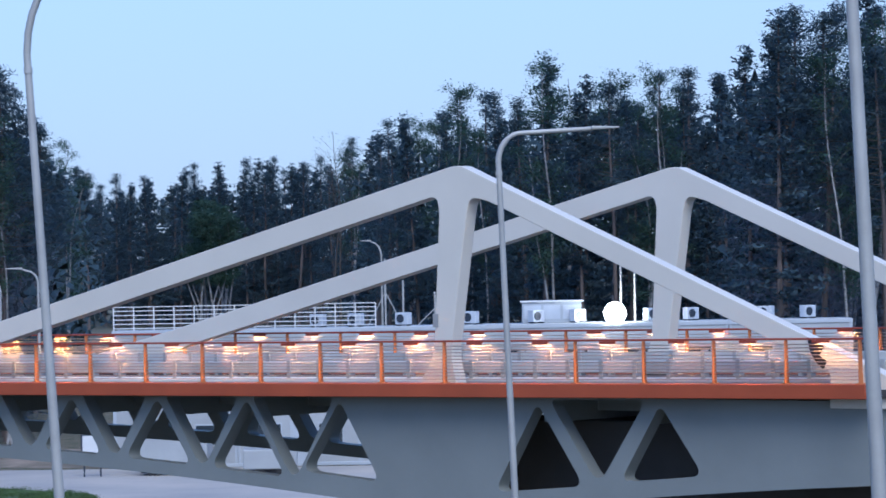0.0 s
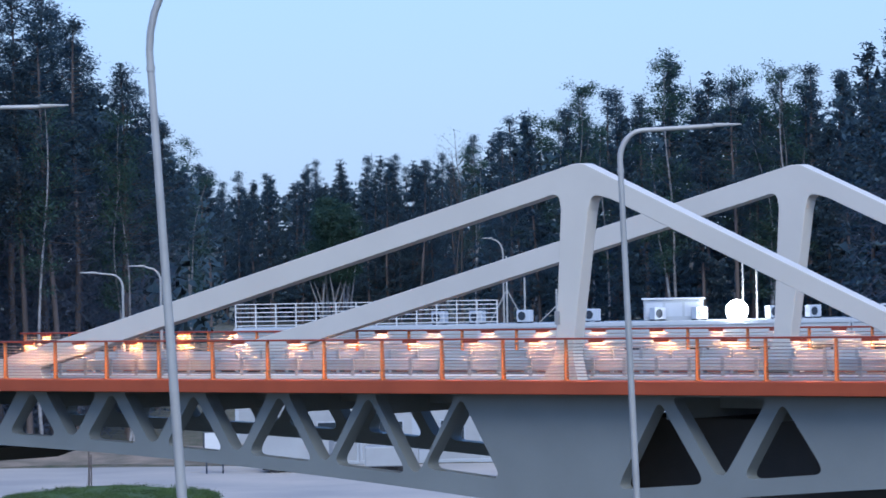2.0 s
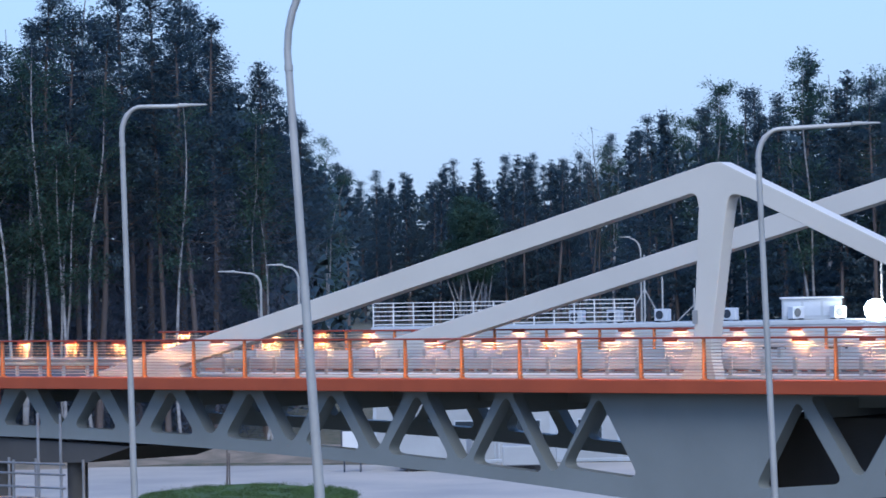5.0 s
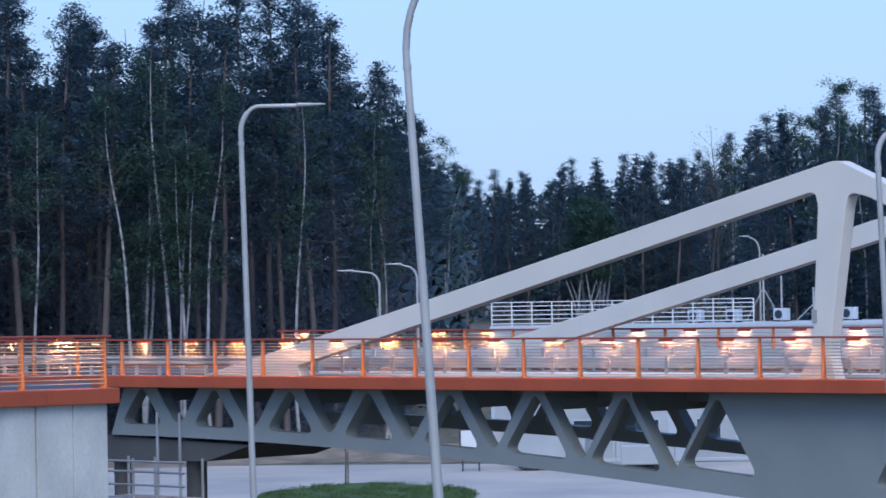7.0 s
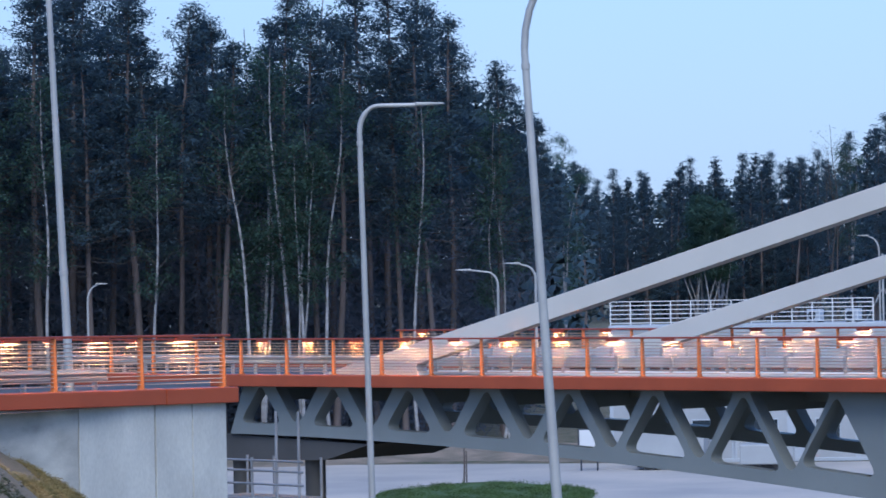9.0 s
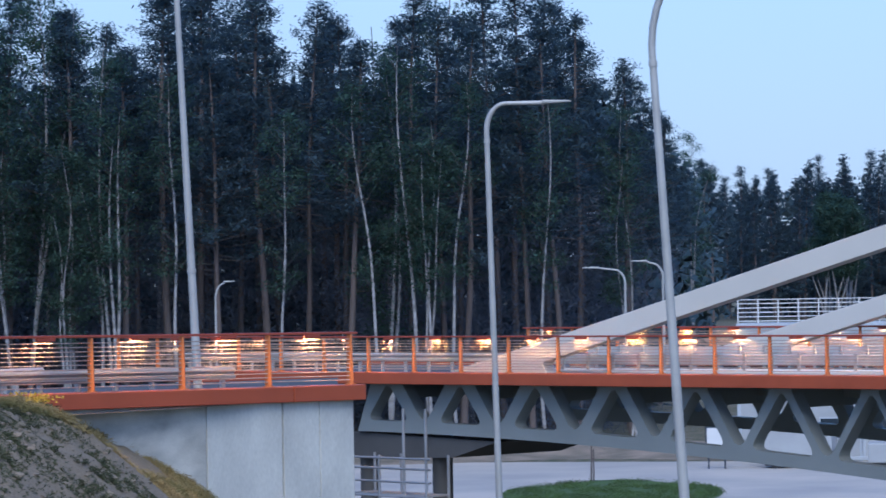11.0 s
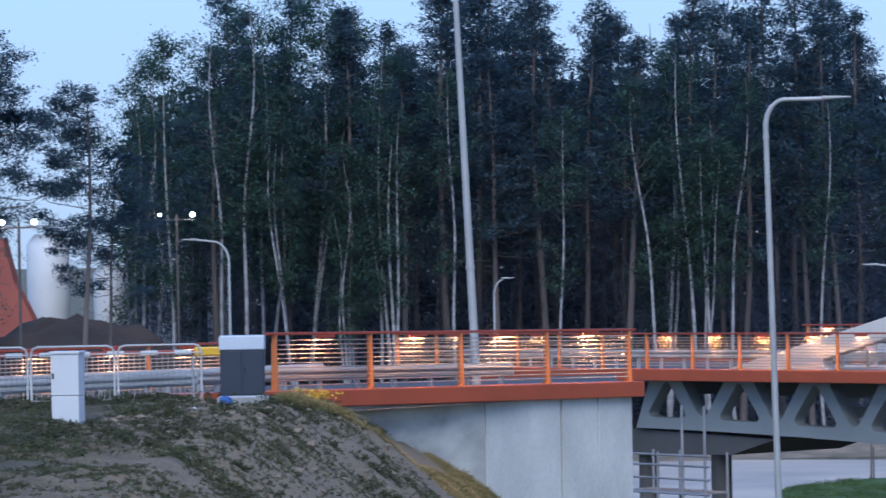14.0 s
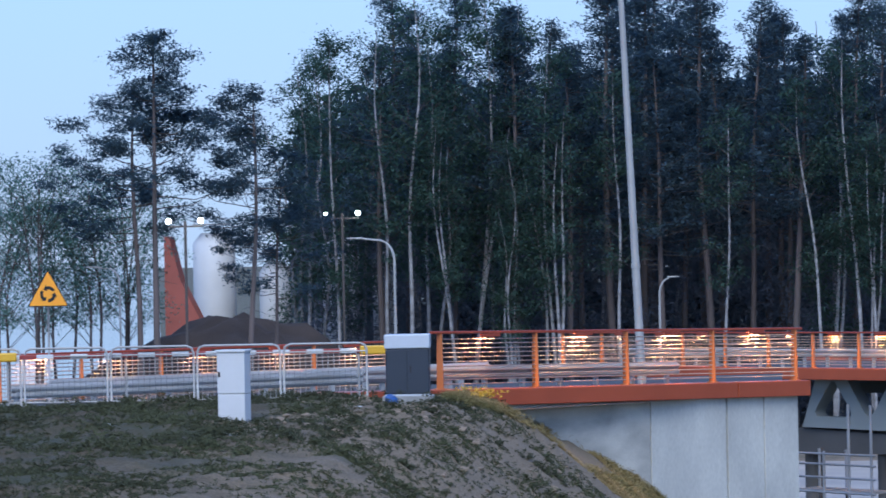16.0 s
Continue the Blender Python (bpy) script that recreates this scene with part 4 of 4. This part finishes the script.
def woods():
    rng = random.Random(11)
    pines = [pine(s, 24, rng.uniform(0.45, 0.62), rng.uniform(2.4, 3.4), rng.uniform(0.8, 1.05)) for s in range(8)]
    lone = [pine(31 + s, 24, 0.60, 4.0, 0.55, 40, 1.05, 3) for s in range(3)]
    far = [pine(51 + s, 24, rng.uniform(0.15, 0.25), rng.uniform(2.0, 2.8), 1.1, 26, 1.1) for s in range(4)]
    firs = [spruce(40 + s, 24) for s in range(2)]
    birches = [birch(60 + s, 21, rng.uniform(0.25, 0.45)) for s in range(5)]
    used = set()

    def put(kinds, x, y, h, wide=1.0):
        fresh = [k for k in kinds if k not in used]
        src = fresh[0] if fresh else rng.choice(kinds)
        base = 24 if src not in birches else 21
        m = pose(x, y, -0.1, rng.uniform(-2, 2), rng.uniform(-2.6, 2.6), rng.uniform(0, 360))
        s = h / base
        if src not in used:
            used.add(src)
            src.matrix_basis = m
            ob = src
        else:
            ob = copy_thing(src, m)
        ob.scale = (s * wide, s * wide, s)

    for row, gap in ((0, 2.9), (1, 3.0), (2, 3.3), (3, 3.8), (4, 4.2)):
        b = EDGE[0][0] + rng.uniform(0, 0.4)
        while b < 12.6:
            d, h = edge(b)
            dd = d + row * (7 if d < 300 else 9) + rng.uniform(-2.5, 2.5)
            x, y = stand(b, dd)
            hh = (h - 11) * (dd / d) * 1.0 + 11 if row < 2 else h + row * 0.25
            hh *= rng.uniform(0.86, 1.07) if row else rng.uniform(0.82, 1.08)
            roll = rng.random()
            if b < -9.2:
                kinds = birches if roll < 0.42 else pines
            elif b < 0.4:
                kinds = birches if roll < 0.07 else pines
            elif b < 4:
                kinds = far if roll < 0.4 else firs
            else:
                kinds = (far if d > 330 else pines) if roll < 0.52 else firs if roll < 0.84 else birches
            put(kinds, x, y, hh, rng.uniform(0.95, 1.25))
            b += math.degrees(gap / d) * rng.uniform(0.6, 1.4)
    # birches along the edge of the woods
    slim = [birch(160 + s, 21, 0.45, thin=0.8, spread=1.5, stems=1 + (s == 1) + 3 * (s == 2)) for s in range(4)]
    for k, (b, h) in enumerate(((-10.26, 25.0), (-9.89, 19.0), (-8.42, 22.0), (-7.44, 20.5), (-8.9, 17.0), (-4.64, 20.0), (-4.06, 22.0), (-3.80, 17.0), (-3.67, 18.0), (-3.31, 20.0), (-2.04, 19.0), (-5.9, 18.5), (-10.9, 23.0))):
        x, y = stand(b, edge(b)[0] - 4)
        src = slim[2] if k in (2, 4) else slim[1] if k in (1, 7) else slim[3] if k % 2 else slim[0]
        m = pose(x, y, -0.1, 0, rng.uniform(-2, 2), 137 * k)
        ob = copy_thing(src, m) if src in used else src
        ob.matrix_basis = m
        used.add(src)
        ob.scale = (h / 21 * 1.1, h / 21 * 1.1, h / 21)
    # lone pines before the plant
    for b, d, h in ((-14.15, 190, 21.8), (-14.32, 193, 19.5), (-12.83, 190, 19.2), (-12.5, 196, 15.0)):
        x, y = stand(b, d)
        put(lone, x, y, h, 1.15)
    clump = birch(171, 14, 0.74, spread=1.0, stems=3)
    for k, (b, d, h) in enumerate(((1.96, 335, 14), (2.06, 338, 15), (2.14, 334, 14), (2.25, 340, 14.5), (2.35, 336, 13.5))):
        x, y = stand(b, d)
        m = pose(x, y, -0.1, 0, 0, 80 * k)
        ob = copy_thing(clump, m) if k else clump
        ob.matrix_basis = m
        ob.scale = (h / 14,) * 3
    x, y = stand(3.95, 395)
    bare = birch(172, 22.3, 0.4, thin=0.0, spread=2.6, bark=TWIG, stems=3, label="bare broadleaf tree with a fan of thin branches")
    bare.matrix_basis = pose(x, y, -0.1)
    young = [birch(90 + s, 15.5, 0.48, PALE_LEAVES, 0.6, 3.4, PINE_BARK, label="young broadleaf tree with thin pale spring leaves") for s in range(3)]
    for k, (b, d, h) in enumerate(((-16.3, 205, 15), (-15.8, 200, 15.6), (-15.4, 206, 14.8), (-15.0, 203, 15.2), (-14.6, 208, 14.8), (-16.8, 210, 15))):
        x, y = stand(b, d)
        m = pose(x, y, -0.1, 0, 0, 70 * k)
        if k < 3:
            ob = young[k]
            ob.matrix_basis = m
        else:
            ob = copy_thing(young[k % 3], m)
        ob.scale = (h / 15.5,) * 3

    # the dense inside of the woods
    g = np.random.default_rng(5)
    pts = []
    for k in range(9000):
        b = g.uniform(-12.0, 13.2)
        d, h = edge(b)
        far = d + 27 + g.uniform(0, 36)
        x, y = stand(b, far)
        pts.append((x, y, g.uniform(0.5, min(h, 24) * 0.88)))
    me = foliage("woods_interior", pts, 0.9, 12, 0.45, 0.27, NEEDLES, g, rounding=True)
    tagged(new("woods_interior", me), "dense dark inside of the pine woods", "woods", kind="stuff")
    # brushwood added behind the front trunks to lift the dark gaps like mist
    pts = []
    for k in range(8000):
        b = g.uniform(-12.0, 13.2)
        d, h = edge(b)
        if d > 300:
            continue
        x, y = stand(b, d + 4 + g.uniform(0, 24))
        pts.append((x, y, g.uniform(0.3, 14)))
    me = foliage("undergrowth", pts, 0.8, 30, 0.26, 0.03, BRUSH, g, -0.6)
    tagged(new("undergrowth", me), "grey-blue brushwood added as mist between the trunks", "undergrowth", kind="stuff")


woods()


# ---------------------------------------------------------------- tufts on the embankment
def tufts(name, where, n, long, wide, material, label, seed):
    g = np.random.default_rng(seed)
    pts = []
    while len(pts) < n:
        x, y = where(g)
        z = height(x, y)
        if noise.noise(Vector((x * 0.45, y * 0.45, 7))) > g.uniform(-0.35, 0.35):
            pts.append((x, y, z + long * 0.5))
    me = foliage(name, pts, long * 0.5, 7, long, wide, material, g, -0.5)
    tagged(new(name, me), label, "grass", kind="stuff")


tufts("grass_tufts", lambda g: (g.uniform(-30, -10), g.uniform(54, 80)), 36000, 0.045, 0.009, TURF_BLADE, "patchy low grass on the embankment", 3)
tufts("dry_grass_edge", lambda g: (lambda x: (x, 79.4 + 1.1 * (x + 13.0) + g.uniform(0, 7.8)))(g.uniform(-14.0, -8.0)), 30000, 0.09, 0.007, DRY_GRASS, "dry yellow grass on the shoulder of the slope", 4)


def island_grass():
    g = np.random.default_rng(9)
    pts = []
    while len(pts) < 2600:
        a, r = g.uniform(0, math.tau), math.sqrt(g.uniform(0, 1))
        x, y = -3.6 + 4.9 * r * math.cos(a), 174.5 + 9.5 * r * math.sin(a)
        if noise.noise(Vector((x * 0.6, y * 0.3, 1))) > g.uniform(-0.5, 0.2):
            pts.append((x, y, 0.13))
    tagged(new("island_grass", foliage("island_grass", pts, 0.08, 9, 0.05, 0.012, GRASS, g, -0.5)), "long grass and weeds on the road island", "grass", kind="stuff")


island_grass()


# ---------------------------------------------------------------- clods, weeds and litter on the slope
def clods():
    g = np.random.default_rng(21)
    ico = bmesh.new()
    bmesh.ops.create_icosphere(ico, subdivisions=1, radius=1)
    base = np.array([v.co[:] for v in ico.verts])
    faces = np.array([[v.index for v in f.verts] for f in ico.faces])
    ico.free()
    vs, fs = [], []
    for k in range(600):
        x, y = g.uniform(-16.5, -10), g.uniform(70, 83)
        r = g.uniform(0.02, 0.05) * (2.2 if g.random() < 0.08 else 1)
        v = base * g.uniform(0.6, 1.3, (len(base), 1)) * r * np.array([1.3, 1, 0.7]) + np.array([x, y, height(x, y) + r * 0.2])
        fs.append(faces + len(base) * k)
        vs.append(v)
    me = bpy.data.meshes.new("clods")
    me.from_pydata(np.concatenate(vs).tolist(), [], np.concatenate(fs).tolist())
    me.materials.append(SAND)
    tagged(new("clods", me), "loose clods and stones on the sandy slope", "soil", kind="stuff")


def weeds():
    g = np.random.default_rng(22)
    pts = []
    for k in range(260):
        x, y, n = g.uniform(-27, -10.6), g.uniform(66, 82), int(g.integers(10, 26))
        r = g.uniform(0.08, 0.22)
        for j in range(n):
            a, b = x + g.normal(0, r), y + g.normal(0, r)
            pts.append((a, b, height(a, b) + abs(g.normal(0, r * 0.5))))
    tagged(new("weeds", foliage("weeds", pts, 0.04, 12, 0.045, 0.012, TURF_BLADE, g, -0.4)), "round tufts of green weeds on the slope", "weeds", kind="stuff")


def flowers():
    g = np.random.default_rng(23)
    x, y = -13.5, 80.4
    z = height(x, y) - 0.08
    f = thing("flowering_weed", pose(x, y, z), "clump of yellow flowering weeds by the wall", "plant")
    pts = [(g.normal(0, 0.22), g.normal(0, 0.2), abs(g.normal(0.12, 0.07))) for k in range(60)]
    part("leaves", foliage("leaves", pts, 0.05, 8, 0.05, 0.014, TURF_BLADE, g, -0.5), TURF_BLADE, f)
    pts = [(g.normal(0, 0.22), g.normal(0, 0.2), 0.2 + abs(g.normal(0.08, 0.06))) for k in range(110)]
    part("blossom", foliage("blossom", pts, 0.03, 6, 0.025, 0.02, YELLOW, g), YELLOW, f, "yellow blossom")


def litter():
    for x, y, w in ((-16.05, 69.2, 0.13), (-18.9, 71.3, 0.05), (-14.9, 75.0, 0.08)):
        bm = box(-w, -w * 0.6, 0, w, w * 0.6, 0.012)
        bmesh.ops.subdivide_edges(bm, edges=bm.edges[:], cuts=2, use_grid_fill=True)
        for v in bm.verts:
            v.co.z += 0.35 * w * noise.noise(Vector((v.co.x * 14, v.co.y * 14, x)))
        t = thing("paper_scrap", pose(x, y, height(x, y) + 0.02, 12, 0, 40 * x), "crumpled white scrap of paper on the slope", "litter", "paper scraps")
        part("sheet", bm, CABIN_WHITE, t)


clods()
weeds()
flowers()
litter()
